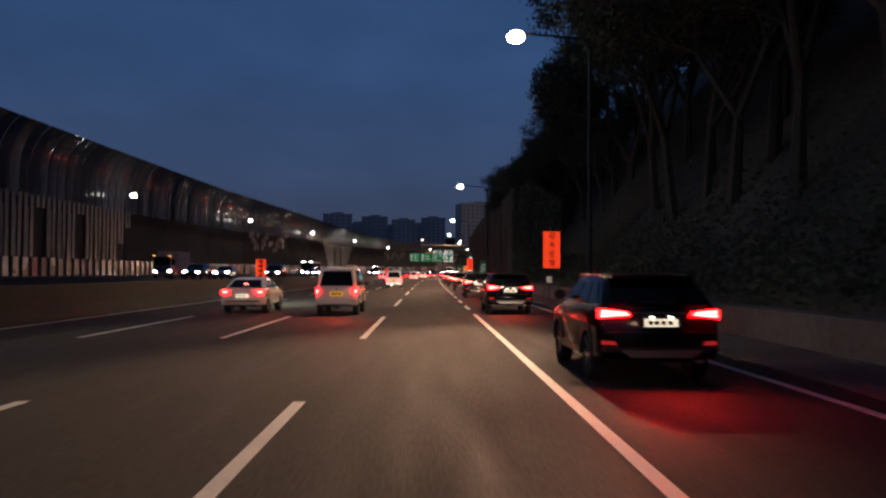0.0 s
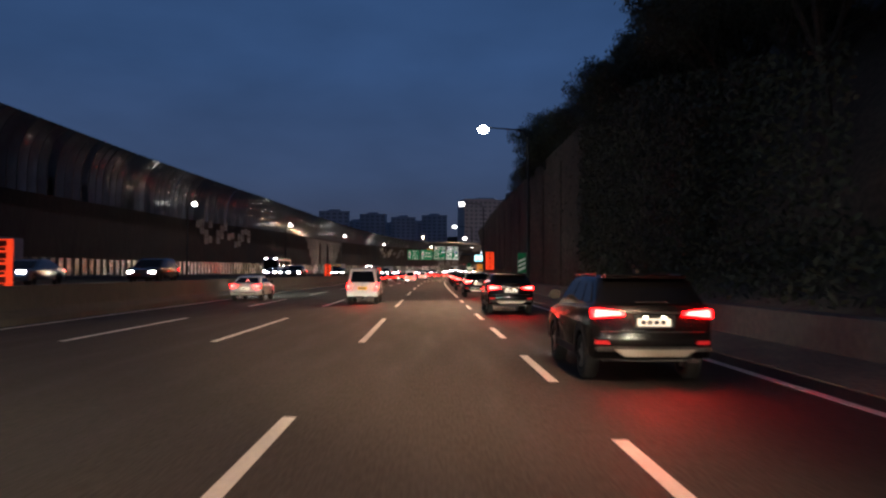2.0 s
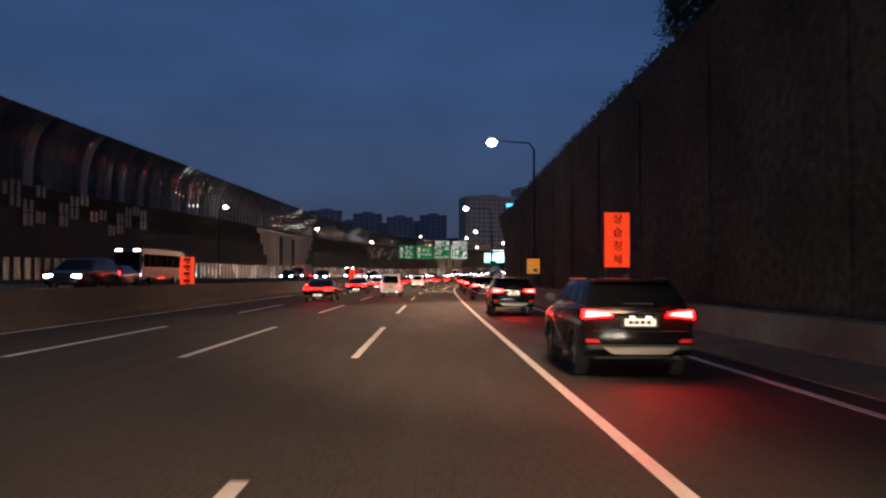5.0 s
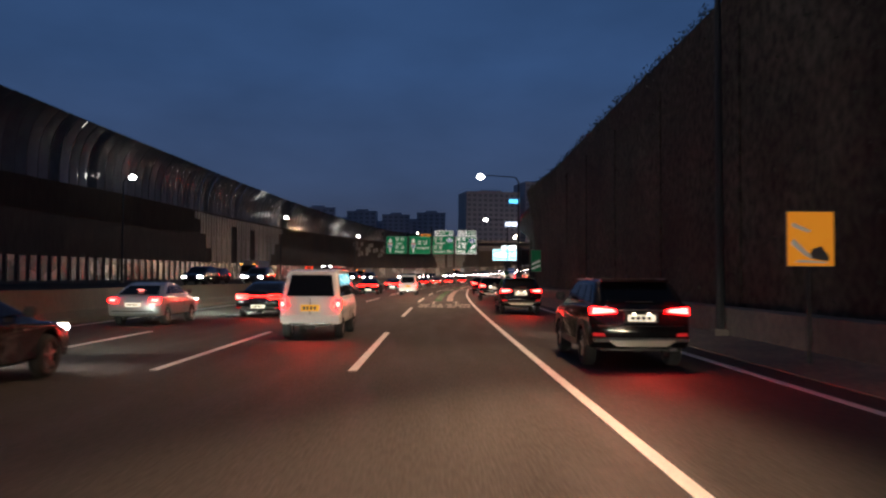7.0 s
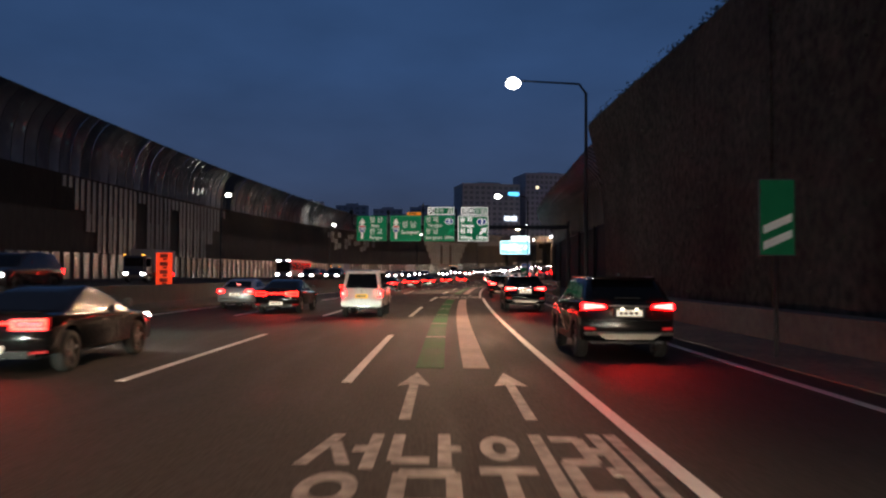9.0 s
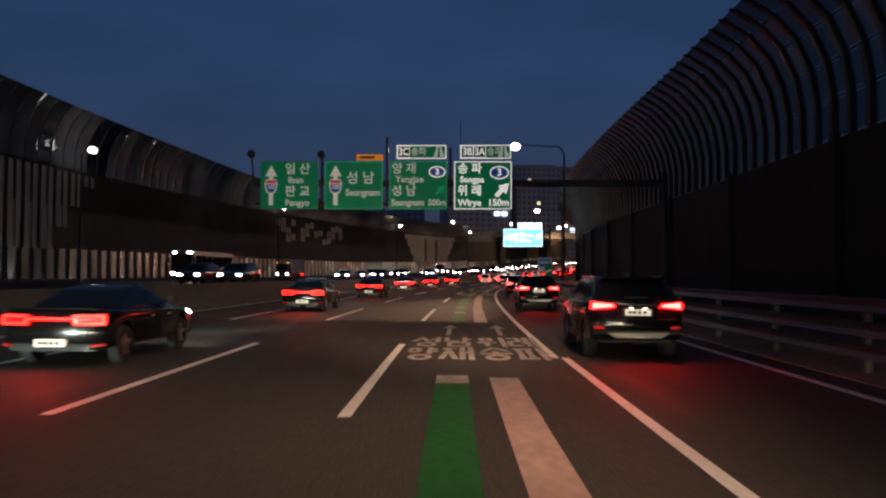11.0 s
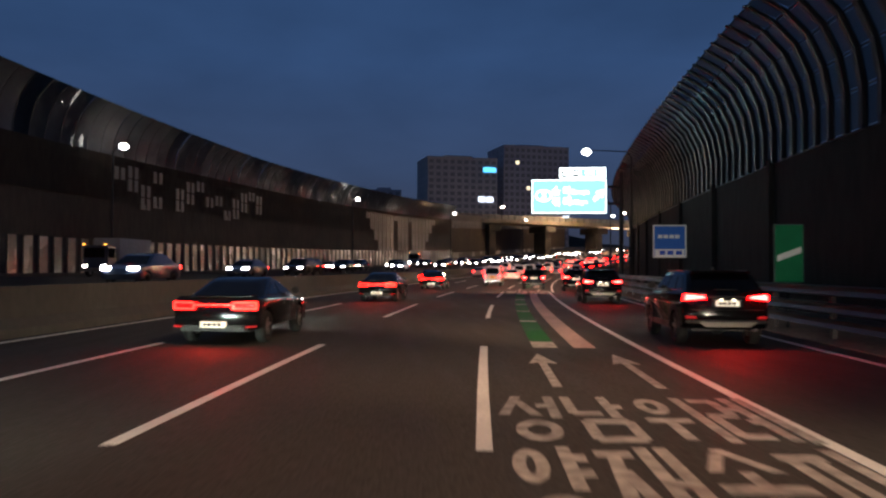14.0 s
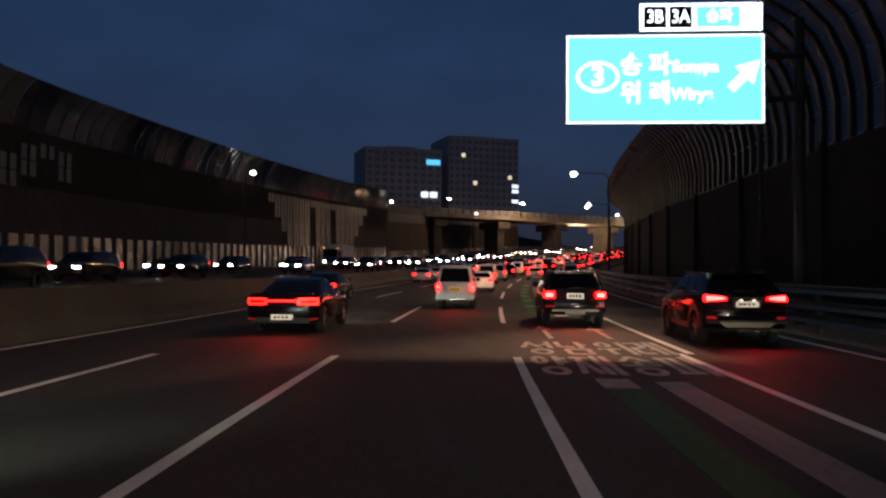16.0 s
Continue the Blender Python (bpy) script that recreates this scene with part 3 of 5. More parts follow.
def right_wall():
    wall = tagged(new("wall_bent"), "high dark noise wall with a bent ribbed glazed top", "noise wall", kind="structure")
    bm = bmesh.new()
    rows = []
    for i in range(69):
        s = RW_A + i * (RW_B - RW_A) / 68
        rows.append([bm.verts.new(at(s, RW_O + swing(s) + o, z)) for o, z in ((0.0, -0.3), (0.0, 7.0), (0.2, 7.0), (0.2, -0.3))])
    for a, b in zip(rows, rows[1:]):
        for k in range(4):
            bm.faces.new((a[k], a[(k + 1) % 4], b[(k + 1) % 4], b[k]))
    bm.faces.new(rows[0][::-1])
    bm.faces.new(rows[-1])
    part("panelling", bm, M["panel_black"], wall, "plain dark panels")
    pm = bmesh.new()
    for (o0, z0), (o1, z1) in zip(RBENT, RBENT[1:]):
        q = [pm.verts.new(p) for p in ((o0, 0.14, z0 + 0.08), (o1, 0.14, z1 - 0.08), (o1, RBAY - 0.14, z1 - 0.08), (o0, RBAY - 0.14, z0 + 0.08))]
        pm.faces.new(q)
    bmesh.ops.solidify(pm, geom=pm.faces[:], thickness=0.02)
    pane = mesh_from(pm, "pane", M["pane_wall"])
    rm = bmesh.new()
    for (o0, z0), (o1, z1) in zip(RBENT, RBENT[1:]):
        v = [rm.verts.new((o + d, y, z)) for y in (-0.15, 0.15) for o, z, d in ((o0, z0, 0.05), (o1, z1, 0.05), (o1, z1, -0.2), (o0, z0, -0.2))]
        for f in ((0, 1, 2, 3), (7, 6, 5, 4), (0, 4, 5, 1), (3, 2, 6, 7), (1, 5, 6, 2), (0, 3, 7, 4)):
            rm.faces.new([v[k] for k in f])
    for o, z in RBENT:
        box(rm, o - 0.03, o + 0.03, 0.0, RBAY, z - 0.045, z + 0.045)
    rib = mesh_from(rm, "rib", M["rib_dark"])
    for i in range(int((RW_B - RW_A) / RBAY)):
        s = RW_A + i * RBAY
        m = place(s, RW_O + swing(s), 0.0, -math.degrees(math.atan2(swing(s + RBAY) - swing(s), RBAY)))
        piece("pane", pane, wall, m)
        piece("rib", rib, wall, m)
    pil = mesh_from(boxes((-0.25, 0.0, -0.2, 0.2, -0.3, 7.2)), "pilaster", M["panel_black"])
    for i in range(int((RW_B - RW_A) / 12)):
        piece("pilaster", pil, wall, place(RW_A + 6 + i * 12, RW_O + swing(RW_A + 6 + i * 12)))
    return wall


M["pane_wall"] = make("dusty_clear_panel", (0.030, 0.052, 0.054), 0.35, grain=0.15, scale=1.2, stain=0.3, spec=0.3)
M["pane_wall"].node_tree.nodes["Principled BSDF"].inputs["Alpha"].default_value = 0.89
right_wall()


def overgrown_end():
    """The last stretch of the ivy wall, which leans in over the verge."""
    bm = bmesh.new()
    rows = []
    n = 12
    rng = random.Random(8)
    for i in range(n + 1):
        s = 200 + 21.0 * i / n
        lean = 1.3 * i / n
        rows.append([bm.verts.new(at(s, o + rng.uniform(-0.06, 0.06), z)) for o, z in
                     ((10.2, -0.3), (10.2 - 0.1 * lean, 5), (10.2 - 0.35 * lean, 8.5), (10.2 - lean, 12.05), (10.6 - lean, 12.55), (11.2, 12.2), (11.2, -0.3))])
    for a, b in zip(rows, rows[1:]):
        for j in range(7):
            bm.faces.new((a[j], a[(j + 1) % 7], b[(j + 1) % 7], b[j]))
    bm.faces.new(rows[0][::-1])
    bm.faces.new(rows[-1])
    tagged(new("wall_right_end", mesh_from(bm, "wall_right_end", M["ivy_wall"])), "end of the dark overgrown wall leaning inward", "wall", kind="structure")


overgrown_end()


def leaves(name, count, inside, size, seed, material):
    """Many small leaves in one sheet of foliage."""
    rng = random.Random(seed)
    verts, faces = [], []
    for _ in range(count):
        c = inside(rng)
        a, b = rng.uniform(0, math.tau), rng.uniform(-1.2, 1.2)
        u = Vector((math.cos(a) * math.cos(b), math.sin(a) * math.cos(b), math.sin(b)))
        v = u.cross(Vector((rng.uniform(-1, 1), rng.uniform(-1, 1), rng.uniform(-1, 1)))).normalized()
        r = size * rng.uniform(0.6, 1.5)
        k = len(verts)
        verts += [c - u * r, c + v * r * 0.5, c + u * r, c - v * r * 0.5]
        faces.append((k, k + 1, k + 2, k + 3))
    me = bpy.data.meshes.new(name)
    me.from_pydata([tuple(v) for v in verts], [], faces)
    me.materials.append(material)
    return me


def ivy():
    def inside(rng):
        s = rng.uniform(66, 221)
        lean = 1.3 * max(0.0, (s - 200) / 21)
        if rng.random() < 0.86:
            return at(s, 10.4 - lean + rng.uniform(-0.25, 0.6), 12.1 + rng.uniform(-0.5, 0.65) * rng.random())
        z = 11.5 * rng.random() ** 0.8
        return at(s, 10.12 - lean * (z / 12) ** 2 - abs(rng.gauss(0, 0.1)), z)
    ob = new("ivy", leaves("ivy", 15000, inside, 0.075, 5, M["leaf"]))
    tagged(ob, "dark ivy leaves hanging over the noise wall", "ivy", kind="stuff")


ivy()

# ---- slope with trees on the right ----
def slope():
    bm = bmesh.new()
    rng = random.Random(2)
    rows = []
    for i in range(48):
        s = -150 + i * 4.6
        rows.append([bm.verts.new(at(s, o + rng.uniform(-0.2, 0.2), z + rng.uniform(-0.15, 0.15) * min(1, z))) for o, z in
                     ((8.6, -0.3), (8.62, 0.8), (10.5, 1.8), (13, 4.0), (16, 7.5), (20, 12.5), (28, 21.0), (42, 30.0), (80, 33), (80, -0.3))])
    for a, b in zip(rows, rows[1:]):
        for j in range(9):
            bm.faces.new((a[j], a[j + 1], b[j + 1], b[j]))
    bm.faces.new(rows[0][::-1])
    bm.faces.new(rows[-1])
    tagged(new("slope", mesh_from(bm, "slope", M["soil"], True)), "dark earth slope with scrub above the low wall", "slope", kind="structure")


slope()


def hillside():
    """The hill that goes on behind the overgrown wall."""
    part_rows = [(11.5, -0.3), (11.6, 4.0), (15, 9.0), (19, 14.0), (28, 24.0), (42, 32.0), (80, 35), (80, -0.3)]
    tagged(new("hillside", mesh_from(ribbon(part_rows, 34, 200, 6), "hillside", M["soil"], True)), "dark wooded hillside behind the overgrown wall", "slope", kind="structure")


hillside()


def tree(m, height, seed, leafy):
    """A tree with a tapering trunk, forking limbs and clumps of small leaves."""
    rng = random.Random(seed)
    root = thing("tree", "dark roadside tree with thin twigs and sparse leaves" if leafy < 2000 else "dark bushy roadside tree with dense leaves", "tree", "trees on the slope", m=m)
    bm = bmesh.new()
    tips = []

    def grow(p, way, length, r, depth):
        q = p + way * length
        tube(bm, p, q, r, r * 0.66, n=6 if depth < 2 else 3)
        if depth > 1:
            tips.append((q, length))
        if depth >= 5:
            return
        for _ in range(3 if depth < 3 else 2):
            axis = Vector((rng.gauss(0, 1), rng.gauss(0, 1), rng.gauss(0.25, 0.5)))
            w = (way + axis.normalized() * rng.uniform(0.45, 0.85)).normalized()
            w.z = max(w.z, -0.05)
            grow(q, w.normalized(), length * rng.uniform(0.6, 0.82), r * 0.6, depth + 1)

    grow(Vector((0, 0, -0.4)), Vector((rng.uniform(-0.08, 0.08), rng.uniform(-0.08, 0.08), 1)).normalized(), height * 0.30, height * 0.022, 0)
    part("trunk", bm, M["bark"], root)

    def inside(r):
        q, length = r.choice(tips)
        g = 0.55 * length + 0.35
        v = Vector((r.gauss(0, 1), r.gauss(0, 1), r.gauss(0, 1))).normalized()
        return q + v * g * r.random() ** 0.5

    crown = new("crown", leaves("crown", int(leafy * 2.4), inside, 0.12, seed + 50, M["leaf"]))
    crown.parent = root
    return root


TREES = [tree(place(-8, 14), 16.0, 21, 5200), tree(place(4, 13), 17.0, 22, 6500), tree(place(14, 15), 18.0, 23, 5600), tree(place(22, 12.8), 15.0, 24, 6500)]
rng = random.Random(11)


def bank(o):
    return float(np.interp(o, [8.6, 10.5, 13, 16, 20], [0.8, 1.8, 4.0, 7.5, 12.5]))


def ridge(o):
    return float(np.interp(o, [11.6, 15, 19], [4.0, 9.0, 14.0]))


for i in range(52):
    s = -46 + i * 3.45 + rng.uniform(-1.5, 1.5)
    o = rng.choice((13.6, 14.4, 15.5, 17.5))
    if s > 104:
        continue
    if s > 46:
        o = rng.choice((14.2, 14.8, 15.5))
    small = 1.0 if s < 46 else rng.uniform(0.48, 0.60)
    copy_thing(TREES[(i * 7 + i // 3) % 4], place(s, o, bank(o) - 0.3 if s < 46 else ridge(o) - 0.3, rng.uniform(0, 360)) @ Matrix.Scale(small, 4))
for i in range(31):
    o, s = 13.1 + 0.5 * (i % 3), 38 + i * 2.5
    small = (0.54, 0.62, 0.57, 0.64, 0.5)[i % 5] + float(np.interp(s, [44, 66, 100, 114], [-0.06, 0.04, 0.08, 0.05]))
    copy_thing(TREES[(i * 3) % 4], place(s, o, ridge(o) - 0.3, i * 77) @ Matrix.Scale(small, 4))
for q, s in zip(TREES, (-8, 4, 14, 22)):
    q.matrix_basis = place(s, 15.5, 6.5)


def bushes():
    def inside(r):
        if r.random() < 0.36:
            s = 38 + 34 * r.random() ** 0.8
            return at(s, 10.05 - abs(r.gauss(0, 0.22)), 0.8 + float(np.interp(s, [38, 58, 75], [6.5, 10.3, 11.6])) * r.random() ** 0.9)
        s, o = r.uniform(-60, 64), 8.7 + abs(r.gauss(0, 3.2))
        z = float(np.interp(o, [8.6, 10.5, 13, 16, 20], [0.8, 1.8, 4.0, 7.5, 12.5]))
        return at(s, o, z + abs(r.gauss(0, 0.55)) * (0.5 + 0.5 * math.sin(s * 0.7) ** 2))
    tagged(new("scrub", leaves("scrub", 42000, inside, 0.11, 9, M["leaf"])), "dark scrub and weeds covering the slope", "scrub", kind="stuff")


bushes()


# ---- guard rail past the overgrown wall ----
def guard_rail():
    rail = tagged(new("guard_rail"), "galvanised triple-beam guard rail along the shoulder", "guard rail", kind="structure")
    for z in (0.42, 0.80, 1.22):
        part("beam", ribbon([(6.62, z - 0.13), (6.5, z - 0.1), (6.56, z), (6.5, z + 0.1), (6.62, z + 0.13), (6.66, z)], 219, 560, 4), M["steel"], rail)
    post = mesh_from(boxes((-0.06, 0.06, -0.06, 0.06, -0.2, 1.36)), "post", M["steel"])
    for i in range(85):
        piece("post", post, rail, place(219.5 + i * 4, 6.74))


guard_rail()


# ---- street lamps ----
def street_lamp(m, height, reach, tint, watts, label, beams):
    """A pole with a bent arm and a flat head that shines down; reach: the arm's length across the road; beams: how far each leans
    across and along the road, its cone, its narrowing across and its share of the light."""
    root = thing("street_lamp", label, "street lamp", "street lamps", m=m)
    d = 1 if reach > 0 else -1
    part("pole", tubes(((0, 0, -0.2), (0, 0, height - 0.6), 0.13, 0.085)), M["steel_dark"], root)
    part("base", boxes((-0.22, 0.22, -0.22, 0.22, -0.1, 0.25), bevel=0.03), M["concrete_dark"], root)
    part("arm", tubes(((0, 0, height - 0.65), (0.4 * d, 0, height - 0.1), 0.07, 0.06), ((0.4 * d, 0, height - 0.1), (reach - 0.3 * d, 0, height + 0.1), 0.06, 0.045)), M["steel_dark"], root)
    x0, x1 = sorted((reach - 0.4 * d, reach + 0.45 * d))
    head = part("head", boxes((x0, x1, -0.17, 0.17, height + 0.02, height + 0.16), bevel=0.04), M["steel_dark"], root)
    bm = bmesh.new()
    bmesh.ops.create_uvsphere(bm, u_segments=20, v_segments=10, radius=1.0)
    # oversized globe: the lamp's glare is built into the lens shape
    bmesh.ops.transform(bm, matrix=Matrix.Translation((reach, 0, height - 0.06)) @ Matrix.Diagonal((0.44, 0.36, 0.32, 1)), verts=bm.verts)
    part("lens", bm, M["lamp_glow"], head, "glowing white lens enlarged to imitate glare", smooth=True)
    for lean, along, cone, wide, share in beams:
        for way in (-1, 1) if along else (0,):
            la = bpy.data.lights.new("lamp_and_fill_light", "SPOT")
            la.energy, la.color, la.spot_size, la.spot_blend, la.shadow_soft_size = watts * share, tint, radians(cone), 1.0, 0.5
            lo = new("lamp_and_fill_light", la)
            lo.parent = root
            aim = Vector((d * lean, way * along + 0.001, -1.0))
            lo.matrix_basis = Matrix.Translation((reach, 0, height - 0.5)) @ aim.to_track_quat("-Z", "Y").to_matrix().to_4x4() @ Matrix.Diagonal((wide, 1.0, 1.0, 1.0))
    return root


# lamp light shaped onto the camera's lane, standing in for its own headlights
ROAD_BEAMS = [(0.0, 80, 0.68, 0.07), (0.9, 70, 0.60, 0.12), (2.2, 56, 0.45, 0.45)]
# extra spots added to fill the road that the exit sign shadows
LONG_FILL = (3.6, 32, 0.5, 0.5)
# extra spot added over the left lanes, imitating headlights from behind
CROSS_FILL = (2.7, 0.0, 56, 1.9, 2.2)
WALL_BEAMS = [(0.7, 0.0, 130, 1.05, 0.11), (1.26, 0.6, 90, 0.7, 0.5)]
for s, o in ((-50, 7.45), (15.5, 7.45), (80.8, 7.45), (147.7, 8.0), (212, 7.45), (278, 7.45), (348, 9.3), (412, 8.6), (478, 8.6), (545, 8.6), (612, 8.6)):
    reach = -3.5 if s < 190 else -4.2
    lean = (o + reach + float(np.interp(s, [150, 212, 278], [2.4, 2.9, 4.0]))) / 12.4
    street_lamp(place(s, o), 12.9, reach, LAMP_TINT, LAMP_WATTS * (0.75 if s == -50 else 0.82 if s == 278 else 1.0), "tall grey street lamp with a white lit head beside the verge",
                [(lean, *rest) for rest in (ROAD_BEAMS + [LONG_FILL] if s == 278 else ROAD_BEAMS)])
for s, z in ((-52, 11.6), (15, 11.6), (82, 11.6), (147, 12.6), (218, 13.6), (285, 14.0), (342, 13.2), (415, 14.0), (480, 14.3), (548, 14.3)):
    street_lamp(place(s, -39.6, OPP), z - OPP, 1.1, LAMP_TINT_FAR, LAMP_WATTS * 0.030, "street lamp with a white lit head before the noise wall", WALL_BEAMS + [CROSS_FILL] if s < 120 else WALL_BEAMS)


# ---- signs ----
def panel(parent, x0, x1, z0, z1, face, edge, y=0.0, name="panel"):
    """A sign sheet with a pale border line: board, edge and face."""
    p = part(name, boxes((x0, x1, y, y + 0.05, z0, z1), bevel=0.012), M["sign_back"], parent)
    part("edge", boxes((x0 + 0.02, x1 - 0.02, y - 0.008, y + 0.002, z0 + 0.02, z1 - 0.02)), edge, p)
    part("face", boxes((x0 + 0.08, x1 - 0.08, y - 0.016, y - 0.006, z0 + 0.08, z1 - 0.08)), face, p)
    return p


def disc(bm, x, z, rx, rz, y0, y1, n=28):
    a = [bm.verts.new((x + rx * math.cos(i * math.tau / n), y0, z + rz * math.sin(i * math.tau / n))) for i in range(n)]
    b = [bm.verts.new((x + rx * math.cos(i * math.tau / n), y1, z + rz * math.sin(i * math.tau / n))) for i in range(n)]
    bm.faces.new(a)
    bm.faces.new(b[::-1])
    for i in range(n):
        bm.faces.new((a[i], b[i], b[(i + 1) % n], a[(i + 1) % n]))
    return bm


def flat(points, y0, y1):
    """A flat shape in x, z with some thickness."""
    bm = bmesh.new()
    a = [bm.verts.new((x, y0, z)) for x, z in points]
    b = [bm.verts.new((x, y1, z)) for x, z in points]
    n = len(points)
    bm.faces.new(a)
    bm.faces.new(b[::-1])
    for i in range(n):
        bm.faces.new((a[i], b[i], b[(i + 1) % n], a[(i + 1) % n]))
    return bm


def slanted_arrow(x, z, k):
    c = [(-0.5, -0.3), (-0.3, -0.5), (0.12, -0.08), (0.3, -0.26), (0.5, 0.5), (-0.26, 0.3), (-0.08, 0.12)]
    return flat([(x + a * k, z + b * k) for a, b in c], -0.03, -0.018)


def up_arrow(x, z, k):
    c = [(-0.11, -1), (0.11, -1), (0.11, 0.45), (0.3, 0.45), (0, 1), (-0.3, 0.45), (-0.11, 0.45)]
    return flat([(x + a * k, z + b * k) for a, b in c], -0.03, -0.018)


def road_glyph(x, z, k):
    bm = flat([(x - 0.55 * k, z - 0.5 * k), (x - 0.12 * k, z - 0.5 * k), (x - 0.06 * k, z + 0.5 * k), (x - 0.22 * k, z + 0.5 * k)], -0.03, -0.018)
    for c in ([(0.12, -0.5), (0.55, -0.5), (0.22, 0.5), (0.06, 0.5)],):
        b2 = flat([(x + a * k, z + b * k) for a, b in c], -0.03, -0.018)
        me = bpy.data.meshes.new("tmp")
        b2.to_mesh(me)
        b2.free()
        bm.from_mesh(me)
        bpy.data.meshes.remove(me)
    return bm


def words(text, size, mat, parent, x, z, squeeze=1.0, bold=0.008):
    return lettering(text, size, mat, parent, Matrix.Translation((x, -0.03, z)), bold=bold, squeeze=squeeze)


def shield(parent, x, z, k):
    part("route_shield", flat([(x - 0.42 * k, z + 0.1 * k), (x - 0.34 * k, z + 0.42 * k), (x + 0.34 * k, z + 0.42 * k), (x + 0.42 * k, z + 0.1 * k), (x + 0.3 * k, z - 0.4 * k), (x, z - 0.5 * k), (x - 0.3 * k, z - 0.4 * k)], -0.045, -0.03), M["sign_white_dim"], parent)
    part("shield_band", boxes((x - 0.33 * k, x + 0.33 * k, -0.052, -0.043, z + 0.17 * k, z + 0.36 * k)), M["sign_red"], parent)
    part("shield_field", flat([(x - 0.34 * k, z + 0.1 * k), (x + 0.34 * k, z + 0.1 * k), (x + 0.24 * k, z - 0.34 * k), (x, z - 0.42 * k), (x - 0.24 * k, z - 0.34 * k)], -0.052, -0.043), M["sign_navy"], parent)
    lettering("100", 0.34 * k, M["sign_white_dim"], parent, Matrix.Translation((x, -0.058, z - 0.09 * k)), bold=0.006)


def oval(parent, x, z, k):
    part("route_oval_edge", disc(bmesh.new(), x, z, 0.5 * k, 0.34 * k, -0.04, -0.03), M["sign_white"], parent)
    part("route_oval", disc(bmesh.new(), x, z, 0.44 * k, 0.28 * k, -0.05, -0.038), M["sign_navy"], parent)
    lettering("3", 0.52 * k, M["sign_white"], parent, Matrix.Translation((x, -0.056, z)), bold=0.01)


def gantry():
    root = thing("sign_gantry", "overhead gantry with four green motorway direction signs", "sign gantry", m=place(256.5, 0))
    part("beam", boxes((-13.2, 11.4, 0.22, 0.62, 7.0, 7.42), bevel=0.04), M["steel_dark"], root)
    part("beam", tubes(((-13.2, 0.42, 6.0), (2.2, 0.42, 6.0), 0.09)), M["steel_dark"], root)
    part("post", tubes(((11.4, 0.42, -0.3), (11.4, 0.42, 7.9), 0.24, 0.2), n=14), M["steel_dark"], root)
    for x, top in ((-9.05, 8.75), (-5.12, 9.95), (-1.32, 9.3)):
        part("upright", boxes((x - 0.075, x + 0.075, 0.06, 0.2, 5.75, top), bevel=0.015), M["steel_dark"], root)
    part("rod", tubes(((-0.72, 0.1, 9.4), (-0.72, 0.1, 10.9), 0.018), n=6), M["steel_dark"], root)
    for x, z, k in ((-13.35, 8.95, 0.24), (-9.1, 8.9, 0.24)):
        bm = bmesh.new()
        bmesh.ops.create_uvsphere(bm, u_segments=16, v_segments=10, radius=k)
        bmesh.ops.transform(bm, matrix=Matrix.Translation((x, 0.05, z)) @ Matrix.Diagonal((1.0, 1.15, 1.1, 1)), verts=bm.verts)
        eye = part("camera_dome", bm, M["steel_dark"], root, "dark round traffic camera", smooth=True)
        part("stem", tubes(((x, 0.15, z - 0.2), (x + 0.1, 0.3, 7.3), 0.05), n=8), M["steel_dark"], eye)
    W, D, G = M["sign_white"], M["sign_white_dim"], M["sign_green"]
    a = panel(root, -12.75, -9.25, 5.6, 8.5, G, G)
    part("arrow", up_arrow(-12.1, 7.05, 1.2), D, a)
    shield(a, -12.1, 7.0, 0.95)
    words("일 산", 0.72, D, a, -10.5, 8.0)
    words("Ilsan", 0.52, D, a, -10.6, 7.35)
    words("판 교", 0.72, D, a, -10.5, 6.65)
    words("Pangyo", 0.52, D, a, -10.5, 5.98)
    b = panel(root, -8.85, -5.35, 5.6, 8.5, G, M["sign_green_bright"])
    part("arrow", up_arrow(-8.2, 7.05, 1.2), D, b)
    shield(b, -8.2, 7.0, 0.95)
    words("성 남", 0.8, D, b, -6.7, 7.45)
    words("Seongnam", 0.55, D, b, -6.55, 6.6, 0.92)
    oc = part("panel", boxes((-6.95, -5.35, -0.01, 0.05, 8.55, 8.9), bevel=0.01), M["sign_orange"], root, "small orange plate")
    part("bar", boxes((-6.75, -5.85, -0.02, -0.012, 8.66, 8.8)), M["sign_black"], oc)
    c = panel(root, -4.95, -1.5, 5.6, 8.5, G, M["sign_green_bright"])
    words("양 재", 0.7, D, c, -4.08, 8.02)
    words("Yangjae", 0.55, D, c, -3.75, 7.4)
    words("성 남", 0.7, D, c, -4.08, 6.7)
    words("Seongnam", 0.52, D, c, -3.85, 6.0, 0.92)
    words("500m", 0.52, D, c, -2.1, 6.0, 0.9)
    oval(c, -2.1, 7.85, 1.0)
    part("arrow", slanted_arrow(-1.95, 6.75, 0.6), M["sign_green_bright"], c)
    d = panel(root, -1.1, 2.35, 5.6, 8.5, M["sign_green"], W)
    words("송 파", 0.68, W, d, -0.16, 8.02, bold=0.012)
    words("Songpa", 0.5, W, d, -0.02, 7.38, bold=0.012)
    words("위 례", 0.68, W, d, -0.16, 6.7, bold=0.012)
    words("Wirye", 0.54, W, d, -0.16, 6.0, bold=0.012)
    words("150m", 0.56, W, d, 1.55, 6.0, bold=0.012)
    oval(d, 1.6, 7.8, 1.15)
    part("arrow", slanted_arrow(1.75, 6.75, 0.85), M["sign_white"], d)
